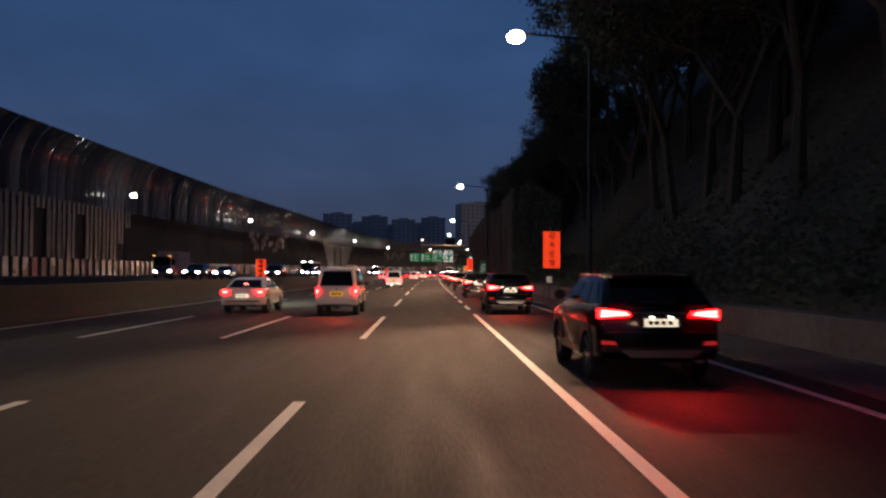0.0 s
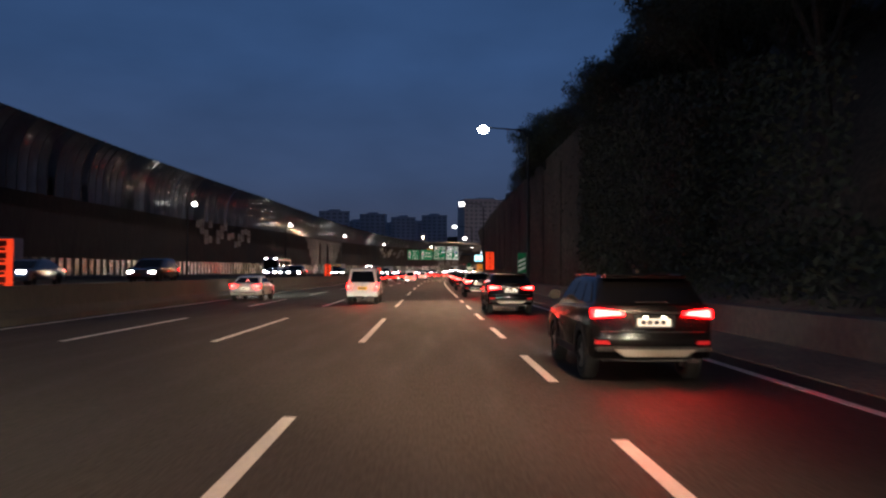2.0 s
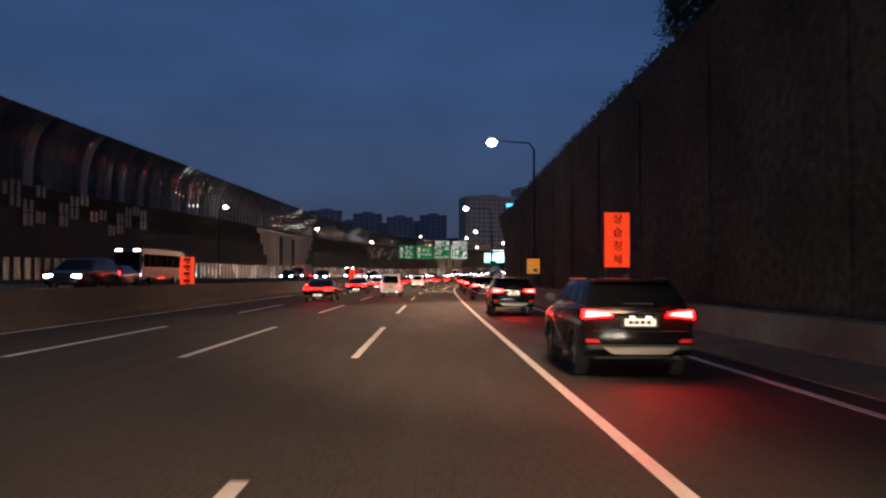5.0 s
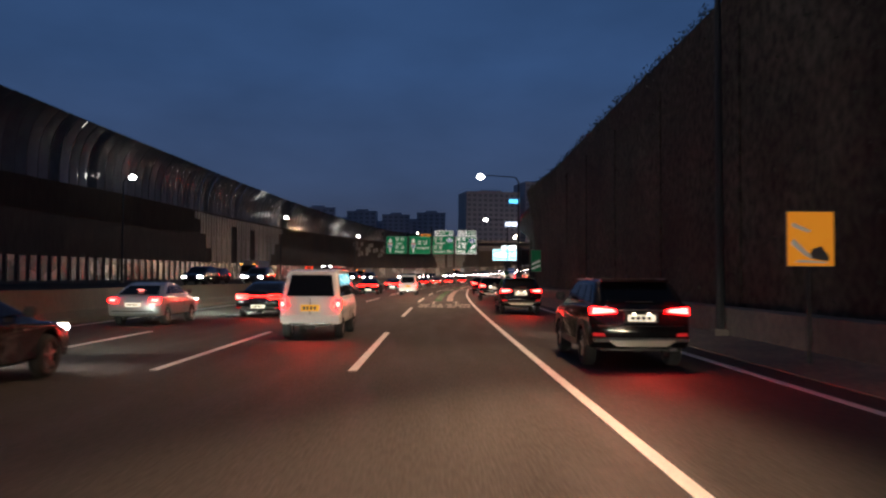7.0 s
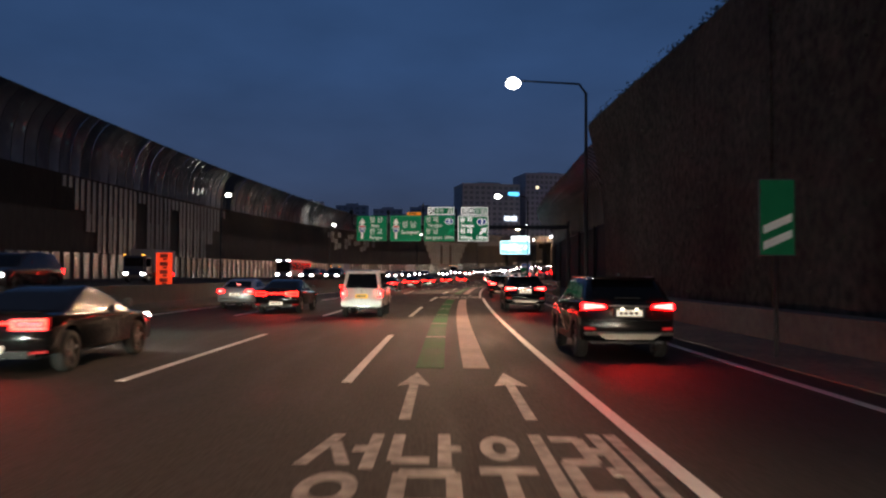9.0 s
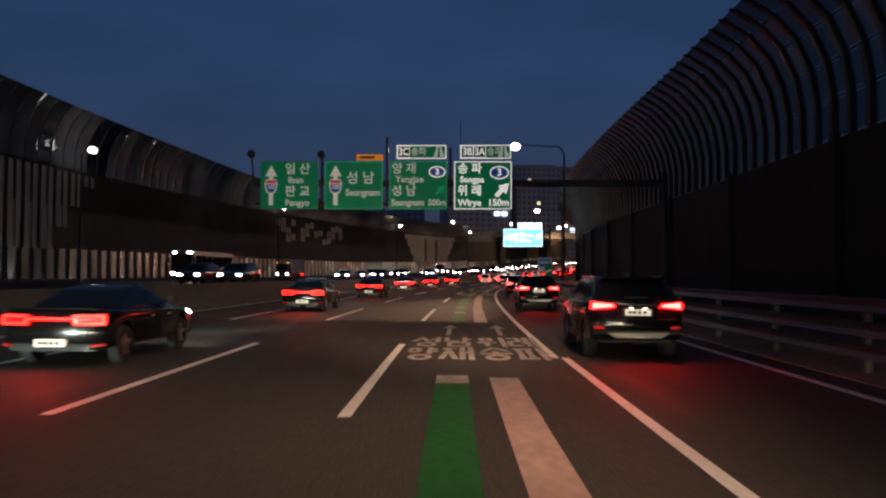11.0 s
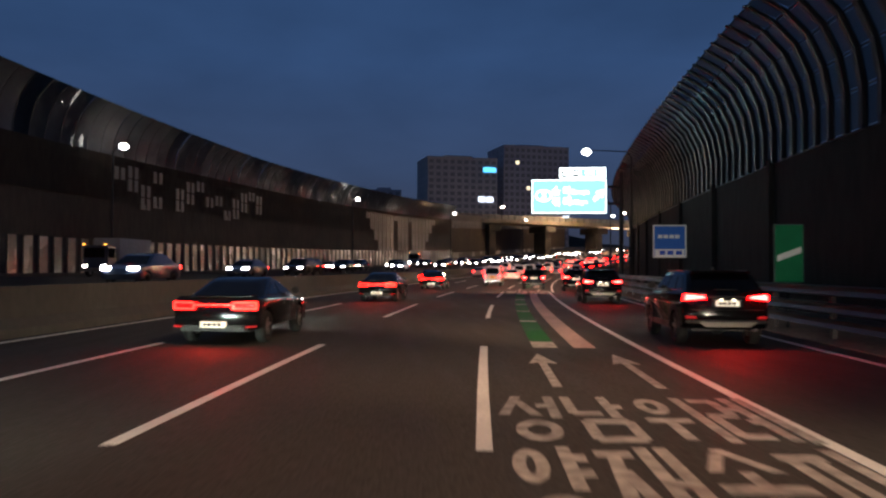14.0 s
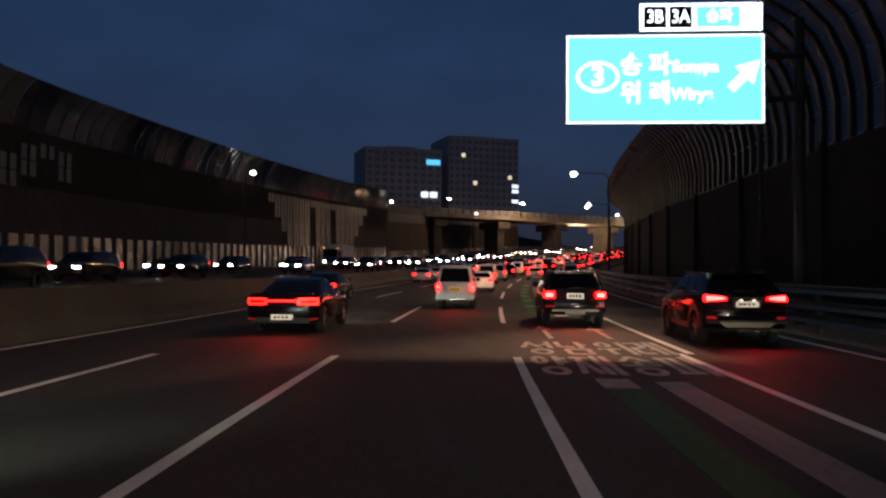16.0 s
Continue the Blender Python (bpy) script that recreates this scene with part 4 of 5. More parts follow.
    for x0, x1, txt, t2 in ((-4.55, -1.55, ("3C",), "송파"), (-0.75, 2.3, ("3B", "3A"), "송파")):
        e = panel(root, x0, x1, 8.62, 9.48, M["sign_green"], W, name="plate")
        k = x0 + 0.1
        for w in txt:
            part("field_edge", boxes((k - 0.03, k + 0.71, -0.022, -0.014, 8.69, 9.41)), W, e)
            part("field", boxes((k, k + 0.68, -0.027, -0.016, 8.72, 9.38)), M["sign_black"], e)
            words(w, 0.62, W, e, k + 0.34, 9.05, 0.85)
            k += 0.74
        words(t2, 0.56, D, e, k + 0.5, 9.05, 0.9)
        part("road_sign", road_glyph(x1 - 0.45, 9.05, 0.6), D, e)
    for x in (-10.9, -7.0, -3.2, 0.6):
        part("hanger", boxes((x - 0.05, x + 0.05, 0.05, 0.35, 5.7, 8.4)), M["steel_dark"], root)


gantry()


def exit_sign():
    root = thing("exit_sign", "cyan exit sign with brightly glowing faces on a cantilever pole", "road sign", m=place(338.5, 0))
    part("post", tubes(((7.6, 0.5, -0.3), (7.6, 0.5, 9.8), 0.2, 0.16), n=14), M["steel_dark"], root)
    part("arm", tubes(((0.6, 0.4, 8.6), (7.6, 0.4, 8.6), 0.11), ((0.6, 0.4, 7.2), (7.6, 0.4, 7.2), 0.11)), M["steel_dark"], root)
    W, B = M["sign_white_glow"], M["sign_blue_glow"]
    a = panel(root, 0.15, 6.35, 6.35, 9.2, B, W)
    part("oval_edge", disc(bmesh.new(), 1.15, 7.85, 0.68, 0.5, -0.04, -0.018), W, a)
    part("oval", disc(bmesh.new(), 1.15, 7.85, 0.58, 0.4, -0.05, -0.03), B, a)
    lettering("3", 0.85, W, a, Matrix.Translation((1.15, -0.06, 7.85)), bold=0.03)
    words("송 파", 0.75, W, a, 2.65, 8.2, bold=0.02)
    words("위 례", 0.75, W, a, 2.65, 7.3, bold=0.02)
    words("Songpa", 0.5, W, a, 4.2, 8.15, bold=0.016)
    words("Wirye", 0.5, W, a, 4.1, 7.28, bold=0.016)
    part("arrow", slanted_arrow(5.7, 7.85, 1.0), W, a)
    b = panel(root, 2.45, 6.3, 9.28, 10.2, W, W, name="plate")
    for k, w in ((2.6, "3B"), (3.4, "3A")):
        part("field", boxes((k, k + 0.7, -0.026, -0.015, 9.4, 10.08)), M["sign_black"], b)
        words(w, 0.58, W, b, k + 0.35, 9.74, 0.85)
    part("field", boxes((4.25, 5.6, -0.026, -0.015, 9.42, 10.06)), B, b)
    words("송파", 0.5, W, b, 4.95, 9.74, 0.9)


exit_sign()


def post_sign(name, s, o, w, z0, z1, label, face, edge, category="road sign"):
    root = thing(name, label, category, m=place(s, o))
    part("post", tubes(((0, 0.1, -0.2), (0, 0.1, z1 - 0.1), 0.045)), M["steel_dark"], root)
    p = panel(root, -w / 2, w / 2, z0, z1, face, edge)
    return root, p


r, p = post_sign("road_sign", 312.0, 6.98, 1.67, 2.3, 3.97, "square blue rectangular road sign on a post", M["sign_blue"], M["sign_stripe"])
for x in (-0.58, -0.3, -0.02, 0.26):
    part("bar", boxes((x, x + 0.22, -0.03, -0.018, 3.28, 3.46)), M["sign_stripe"], p)
part("plate", boxes((-0.72, 0.72, -0.03, 0.02, 2.38, 2.74)), M["sign_stripe"], p)
for x, w in ((-0.5, 0.28), (-0.12, 0.3), (0.3, 0.3)):
    part("bar", boxes((x, x + w, -0.04, -0.028, 2.46, 2.66)), M["sign_navy"], p)


def distance_marker(s, o, z0, z1, n, w=0.72):
    """A green countdown marker with slanting white stripes."""
    root, p = post_sign("distance_marker", s, o, w, z0, z1, "green countdown marker with slanting white stripes on a post", M["sign_green_dim"], M["sign_green_dim"])
    h = 0.105 * (z1 - z0)
    for i in range(n):
        z = z0 + (0.12 + i * 0.21 * (z1 - z0) if n > 1 else 0.36 * (z1 - z0))
        part("stripe", flat([(-w / 2 + 0.08, z), (w / 2 - 0.08, z + 0.26), (w / 2 - 0.08, z + 0.26 + h), (-w / 2 + 0.08, z + h)], -0.03, -0.018), M["sign_stripe"], p)
    return root


distance_marker(80.5, 6.95, 1.70, 3.28, 3, 0.7)
distance_marker(182.8, 6.65, 2.15, 3.75, 2, 0.75)
distance_marker(295.1, 6.98, 1.35, 3.05, 1, 0.84)


def banner(s, o, z0, z1, text, w=0.95, readable=True):
    root = thing("warning_banner", "glowing red upright banner on two thin posts", "banner", "warning banners", m=place(s, o))
    for x in (-w / 2 + 0.05, w / 2 - 0.05):
        part("post", tubes(((x, 0.06, -0.2), (x, 0.06, z1 + 0.05), 0.022)), M["steel"], root)
    bm = bmesh.new()
    grid = [[bm.verts.new((-w / 2 + w * i / 6, 0.02 * math.sin(i * 1.3 + j), z0 + (z1 - z0) * j / 8)) for i in range(7)] for j in range(9)]
    for a, b in zip(grid, grid[1:]):
        for i in range(6):
            bm.faces.new((a[i], a[i + 1], b[i + 1], b[i]))
    bmesh.ops.solidify(bm, geom=bm.faces[:], thickness=0.008)
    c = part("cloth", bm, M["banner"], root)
    k = len(text)
    for i, ch in enumerate(text):
        z = z1 - (z1 - z0) * (i + 0.5) / k
        if readable:
            lettering(ch, 0.41, M["banner_ink"], c, Matrix.Translation((0.02, -0.05, z)), bold=0.006)
        else:
            part("bar", boxes((-0.2, 0.2, -0.05, -0.035, z - 0.05, z + 0.15)), M["banner_ink"], c)
            part("bar", boxes((-0.06, 0.16, -0.05, -0.035, z - 0.18, z - 0.08)), M["banner_ink"], c)
    return root


def small_plate():
    root = thing("marker_post", "small pale square plate on a short steel post", "road marker", m=place(24.3, 6.9))
    part("post", tubes(((0, 0.03, -0.2), (0, 0.03, 1.5), 0.03)), M["steel"], root)
    part("plate", boxes((-0.16, 0.16, -0.02, 0.0, 1.16, 1.52), bevel=0.008), M["sign_stripe"], root, "pale weathered plate")


small_plate()
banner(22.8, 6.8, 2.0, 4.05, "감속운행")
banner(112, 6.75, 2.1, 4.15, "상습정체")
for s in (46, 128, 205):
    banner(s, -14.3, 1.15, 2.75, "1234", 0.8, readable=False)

r, p = post_sign("warning_sign", 140, 7.05, 0.95, 1.95, 3.05, "orange roadside warning board with pale streaks of painted glare", M["sign_orange"], M["sign_orange"])
# the pale streaks paint reflective glare onto the sheet
for pts, mat in (([(-0.38, 2.74), (-0.05, 2.62), (0.0, 2.66), (-0.36, 2.82)], "sign_stripe"), ([(-0.40, 2.40), (-0.14, 2.18), (0.02, 2.10), (0.0, 2.16), (-0.34, 2.50)], "sign_stripe"),
                 ([(-0.05, 2.12), (0.34, 2.06), (0.36, 2.14), (0.2, 2.36), (0.02, 2.30)], "panel_light"), ([(-0.36, 2.04), (0.30, 2.02), (0.32, 2.05), (-0.2, 2.09)], "sign_stripe")):
    part("patch", flat(pts, -0.03, -0.018), M[mat], p)

# ---- vehicles: y ahead, rear bumper at y = 0, wheels on z = 0 ----
def inward(profile, d):
    """An outline moved inward by d."""
    out, n = [], len(profile)
    area = sum(profile[i][0] * profile[(i + 1) % n][1] - profile[(i + 1) % n][0] * profile[i][1] for i in range(n))
    sign = 1 if area > 0 else -1
    for i in range(n):
        a, b, c = Vector(profile[i - 1]), Vector(profile[i]), Vector(profile[(i + 1) % n])
        e, f = (b - a).normalized(), (c - b).normalized()
        nrm = Vector((-e.y - f.y, e.x + f.x)) * sign
        nrm = nrm.normalized() if nrm.length > 1e-6 else Vector((0, 0))
        out.append((b.x + nrm.x * d, b.y + nrm.y * d))
    return out


def shell(profile, w, length, top=None, soft=0.07, plan=0.16):
    """A side outline drawn across the width with rounded shoulders. top: (z0, z1, share) narrows it upward."""
    bm = bmesh.new()
    rows = []
    for x, d in ((-w, soft), (-w + 0.02, soft * 0.45), (-w + 0.08, 0.0), (-w * 0.6, 0.0), (0, 0.0), (w * 0.6, 0.0), (w - 0.08, 0.0), (w - 0.02, soft * 0.45), (w, soft)):
        row = []
        for y, z in inward(profile, d):
            k = 1.0
            if top:
                z0, z1, share = top
                k = 1 - (1 - share) * min(max((z - z0) / (z1 - z0), 0), 1)
            u = (abs(x) / w) ** 3
            end = max(0.0, 1 - y / 0.6) - max(0.0, 1 - (length - y) / 0.9) * 1.6
            row.append(bm.verts.new((x * k, y + plan * u * end, z)))
        rows.append(row)
    n = len(profile)
    for a, b in zip(rows, rows[1:]):
        for i in range(n):
            bm.faces.new((a[i], a[(i + 1) % n], b[(i + 1) % n], b[i]))
    bm.faces.new(rows[0][::-1])
    bm.faces.new(rows[-1])
    return bm


def arch(y, r, z0, n=9):
    """Points over a wheel, from front to rear."""
    a0 = math.asin(min(0.9, max(-0.9, (z0 - r * 0.86) / r)))
    return [(y + r * math.cos(a0 + (math.pi - 2 * a0) * i / (n - 1)), r * 0.86 + r * math.sin(a0 + (math.pi - 2 * a0) * i / (n - 1))) for i in range(n)]


def arch_band(x, y, r, z0):
    """A dark rim round a wheel opening."""
    bm = bmesh.new()
    d = 0.014 if x > 0 else -0.014
    rows = []
    for (yi, zi), (yo, zo) in zip(arch(y, r, z0, 11), arch(y, r + 0.07, z0, 11)):
        rows.append([bm.verts.new(p) for p in ((x - d, yi, zi), (x + d, yi, zi), (x + d, yo, zo), (x - d, yo, zo))])
    for a, b in zip(rows, rows[1:]):
        for i in range(4):
            bm.faces.new((a[i], a[(i + 1) % 4], b[(i + 1) % 4], b[i]))
    return bm


_wheels = {}


def wheel(parent, x, y, r, width, lite=False):
    key = (r, width)
    if key not in _wheels:
        bm = bmesh.new()
        n, prof = 26, [(0.62, -0.5), (0.9, -0.5), (0.98, -0.36), (1.0, 0.0), (0.98, 0.36), (0.9, 0.5), (0.62, 0.5)]
        rings = [[bm.verts.new((q * width, r * p * math.cos(i * math.tau / n), r * p * math.sin(i * math.tau / n))) for p, q in prof] for i in range(n)]
        for i in range(n):
            a, b = rings[i], rings[(i + 1) % n]
            for j in range(len(prof)):
                bm.faces.new((a[j], a[(j + 1) % 7], b[(j + 1) % 7], b[j]))
        rim = bmesh.new()
        tube(rim, (-0.18 * width, 0, 0), (0.2 * width, 0, 0), 0.62 * r, n=22)
        for s in (-1, 1):
            tube(rim, (0.2 * width * s, 0, 0), (0.42 * width * s, 0, 0), 0.14 * r, n=10)
            for i in range(5):
                q = Matrix.Rotation(i * math.tau / 5, 4, "X")
                box(rim, 0.22 * width * s - 0.01, 0.4 * width * s + 0.01, -0.06 * r, 0.06 * r, 0.05 * r, 0.63 * r, q) if s > 0 else box(rim, 0.4 * width * s - 0.01, 0.22 * width * s + 0.01, -0.06 * r, 0.06 * r, 0.05 * r, 0.63 * r, q)
        _wheels[key] = (mesh_from(bm, "tyre", M["tyre"], True), mesh_from(rim, "rim", M["rim"]))
    w = new("wheel", _wheels[key][0])
    w.parent, w.location = parent, (x, y, r)
    if not lite:
        new("rim", _wheels[key][1]).parent = w
    return w


def window(name, pts, parent, thick=0.012):
    """A pane through four or more points, a little thick."""
    bm = bmesh.new()
    p = [Vector(q) for q in pts]
    nrm = (p[1] - p[0]).cross(p[2] - p[1]).normalized() * thick
    a, b = [bm.verts.new(q) for q in p], [bm.verts.new(q + nrm) for q in p]
    n = len(p)
    bm.faces.new(a[::-1])
    bm.faces.new(b)
    for i in range(n):
        bm.faces.new((a[i], a[(i + 1) % n], b[(i + 1) % n], b[i]))
    return part(name, bm, M["glass"], parent)


def vehicle(name, label, category, paint, L, w, body, cabin, wheels, r, tails, plate, roof_share=0.82, trim=(), soft=0.07, group="traffic", plan=0.16, plate_mat="plate", head_z=0.72, lite=False, cladding=False):
    """body: upper side outline from the rear bumper's foot over the bonnet to the front bumper's foot; cabin: rear foot, rear top,
    front top, front foot; wheels: y of the rear and the front wheels; tails: outlines in x, z of the right tail lamp and its core."""
    root = thing(name, label, category, group)
    zf = body[0][1]
    under = [(body[-1][0] - 0.05, zf)]
    for y in sorted(wheels, reverse=True):
        under += arch(y, r * 1.17, zf)
    b = part("body", shell(body + under[1:], w, L, soft=soft, plan=plan), paint, root, smooth="edges")
    (rb, rz), (rt, tz), (ft, tz2), (fb, fz) = cabin
    mid = (rt + ft) / 2
    outline = [(rb, rz - 0.08), (rb, rz), (rt, tz), (rt + 0.25, tz + 0.05), (mid, tz + 0.085), (ft - 0.2, tz2 + 0.04), (ft, tz2), (fb, fz), (fb, fz - 0.08)]
    wc = w - 0.05
    part("roof", shell(outline, wc, L, top=(min(rz, fz), max(tz, tz2), roof_share), soft=0.06, plan=0.02), paint, root, smooth="edges")

    def wx(z):
        return wc * (1 - (1 - roof_share) * min(max((z - min(rz, fz)) / (max(tz, tz2) - min(rz, fz)), 0), 1))

    # panes
    def lerp(p, q, t):
        return p[0] + (q[0] - p[0]) * t, p[1] + (q[1] - p[1]) * t
    y0, z0 = lerp((rb, rz), (rt, tz), 0.10)
    y1, z1 = lerp((rb, rz), (rt, tz), 0.88)
    e = 0.012
    window("rear_window", [(-wx(z0) + 0.12, y0 - e, z0), (wx(z0) - 0.12, y0 - e, z0), (wx(z1) - 0.14, y1 - e, z1), (-wx(z1) + 0.14, y1 - e, z1)], root)
    y2, z2 = lerp((fb, fz), (ft, tz2), 0.08)
    y3, z3 = lerp((fb, fz), (ft, tz2), 0.9)
    window("windscreen", [(wx(z2) - 0.1, y2 + e, z2), (-wx(z2) + 0.1, y2 + e, z2), (-wx(z3) + 0.12, y3 + e, z3), (wx(z3) - 0.12, y3 + e, z3)], root)
    zl, zh = max(rz, fz) + 0.05, min(tz, tz2) - 0.05
    span = [(rb + (rt - rb) * (zl - rz) / (tz - rz) + 0.28, rt + 0.22), (fb + (ft - fb) * (zl - fz) / (tz2 - fz) - 0.2, ft - 0.08)]
    cuts = [0.0, 0.26, 0.6, 1.0] if (span[1][0] - span[0][0]) > 2.2 else [0.0, 0.5, 1.0]
    for s in (-1, 1):
        for c0, c1 in () if lite else zip(cuts, cuts[1:]):
            bl, br = span[0][0] + (span[1][0] - span[0][0]) * c0 + 0.04, span[0][0] + (span[1][0] - span[0][0]) * c1 - 0.04
            tl, tr = span[0][1] + (span[1][1] - span[0][1]) * c0 + 0.04, span[0][1] + (span[1][1] - span[0][1]) * c1 - 0.04
            q = [(s * (wx(zl) - 0.002), bl, zl), (s * (wx(zl) - 0.002), br, zl), (s * (wx(zh) - 0.006), tr, zh), (s * (wx(zh) - 0.006), tl, zh)]
            window("side_window", q if s > 0 else q[::-1], root, 0.02)
        if not lite:
            part("mirror", boxes((s * (w + 0.085) - 0.1, s * (w + 0.085) + 0.1, fb - 0.62, fb - 0.46, zl - 0.02, zl + 0.15), bevel=0.035), M["plastic"], root)
        for y in wheels:
            wheel(root, s * (w - 0.12), y, r, 0.23, lite)
            if cladding and not lite:
                part("wheel_arch", arch_band(s * w, y, r * 1.17, zf), M["plastic"], root)
        x0, x1 = sorted((s * (w - 0.01), s * (w + 0.003)))
        for k in () if lite else (0.62,):
            y = wheels[0] + (wheels[1] - wheels[0]) * k
            part("door_seam", boxes((x0, x1, y - 0.007, y + 0.007, zf + 0.14, rz - 0.06)), M["plastic"], root)
        for nm, pts, mat, y in tails[:1] if lite else tails:
            # a lamp follows the rounded corner of the rear
            bm = bmesh.new()
            q = [(s * a, z) for a, z in pts]
            if s < 0:
                q = q[::-1]
            back = lambda a: y + (0.0 if nm == "skid_plate" else plan * (min(abs(a), w) / w) ** 3)
            fa = [bm.verts.new((a, back(a) - 0.02, z)) for a, z in q]
            fb_ = [bm.verts.new((a, back(a) + 0.12, z)) for a, z in q]
            bm.faces.new(fa)
            bm.faces.new(fb_[::-1])
            for i in range(len(q)):
                bm.faces.new((fa[i], fb_[i], fb_[(i + 1) % len(q)], fa[(i + 1) % len(q)]))
            part(nm, bm, M["tail_far" if lite else mat], root)
        hl = part("headlight", boxes((s * (w - 0.3) - 0.2, s * (w - 0.3) + 0.2, L - 0.42, L - 0.08, head_z, head_z + 0.13), bevel=0.03), M["head"], root, "lit white headlight")
        for y in () if lite else (wheels[0] + (wheels[1] - wheels[0]) * 0.42, wheels[0] + (wheels[1] - wheels[0]) * 0.72):
            part("door_handle", boxes((s * (w + 0.005) - 0.015, s * (w + 0.005) + 0.015, y - 0.09, y + 0.09, rz - 0.19, rz - 0.155), bevel=0.006), M["chrome"], root)
    if lite:
        return root
    px, pz, pw, ph, py = plate
    pl = part("number_plate", boxes((px - pw / 2, px + pw / 2, py - 0.03, py + 0.1, pz - ph / 2, pz + ph / 2), bevel=0.006), M[plate_mat], root, "glowing number plate with plain bars")
    for k in (-0.38, -0.20, 0.0, 0.2):
        part("bar", boxes((px + pw * k, px + pw * (k + 0.14), py - 0.036, py - 0.028, pz - ph * 0.25, pz + ph * 0.25)), M["plate_ink"], pl)
    for nm, args, mat, bev in () if lite else trim:
        part(nm, boxes(args, bevel=bev), M[mat], root)
    part("underside", boxes((-w + 0.25, w - 0.25, 0.35, L - 0.4, zf - 0.06, zf + 0.25)), M["plastic"], root)
    return root


SUV_BODY = [(0.12, 0.40), (0.02, 0.52), (0.0, 0.72), (0.05, 0.86), (0.07, 1.02), (0.12, 1.12), (2.0, 1.12), (3.55, 1.10), (4.2, 1.05), (4.62, 0.94), (4.78, 0.75), (4.80, 0.5), (4.7, 0.38)]
SUV_CABIN = [(0.13, 1.10), (0.60, 1.62), (2.75, 1.62), (3.62, 1.09)]


SUV_TALL = [(0.12, 0.40), (0.02, 0.52), (0.0, 0.72), (0.03, 0.90), (0.05, 1.10), (0.12, 1.22), (2.0, 1.20), (3.55, 1.14), (4.2, 1.06), (4.62, 0.95), (4.78, 0.76), (4.80, 0.5), (4.7, 0.38)]
SUV_TALL_CABIN = [(0.13, 1.20), (0.62, 1.62), (2.75, 1.62), (3.62, 1.13)]


def suv_black(lite=False):
    t = [("tail_light", [(0.46, 1.072), (0.93, 1.028), (0.93, 1.155), (0.87, 1.175), (0.48, 1.13)], "tail", 0.0),
         ("tail_light_core", [(0.49, 1.083), (0.89, 1.045), (0.89, 1.09), (0.49, 1.105)], "tail_core", -0.012),
         ("tail_light_core", [(0.52, 1.112), (0.89, 1.10), (0.875, 1.158), (0.52, 1.132)], "tail_core", -0.012),
         ("plate_lamp", [(0.11, 1.045), (0.17, 1.045), (0.17, 1.065), (0.11, 1.065)], "plate_lamp", 0.0),
         ("reflector", [(0.66, 0.63), (0.88, 0.63), (0.88, 0.69), (0.69, 0.685)], "tail_dim", -0.005)]
    t.append(("skid_plate", [(0.0, 0.45), (0.46, 0.45), (0.62, 0.56), (0.0, 0.56)], "skid", -0.045))
    trim = [("bumper", (-0.88, 0.88, -0.02, 0.2, 0.53, 0.60), "plastic", 0.02),
            ("garnish", (-0.44, 0.44, 0.01, 0.08, 1.1, 1.13), "chrome", 0.008), ("roof_rail", (-0.72, -0.69, 0.9, 2.7, 1.672, 1.71), "rail", 0.012), ("roof_rail", (0.69, 0.72, 0.9, 2.7, 1.672, 1.71), "rail", 0.012),
            ("spoiler", (-0.66, 0.66, 0.46, 0.76, 1.635, 1.685), "car_black", 0.02), ("exhaust", (0.5, 0.66, -0.02, 0.2, 0.36, 0.42), "chrome", 0.015),
            ("side_sill", (-0.95, -0.88, 1.45, 3.3, 0.34, 0.5), "plastic", 0.02), ("side_sill", (0.88, 0.95, 1.45, 3.3, 0.34, 0.5), "plastic", 0.02),
            ("wiper", (-0.25, 0.25, 0.15, 0.18, 1.26, 1.28), "plastic", 0.005), ("tailgate_seam", (-0.80, 0.80, 0.0, 0.06, 0.82, 0.828), "plastic", 0.0), ("plate_recess", (-0.32, 0.32, 0.005, 0.08, 0.88, 1.08), "plastic", 0.01), ("aerial", (-0.03, 0.03, 1.0, 1.2, 1.71, 1.78), "plastic", 0.015)]
    return vehicle("suv", "black sport utility vehicle with lit tail lamps", "car", M["car_black"], 4.8, 0.945, SUV_TALL, SUV_TALL_CABIN, (0.98, 3.76), 0.37, t, (0.0, 0.97, 0.52, 0.13, 0.03), trim=trim, lite=lite, cladding=True)


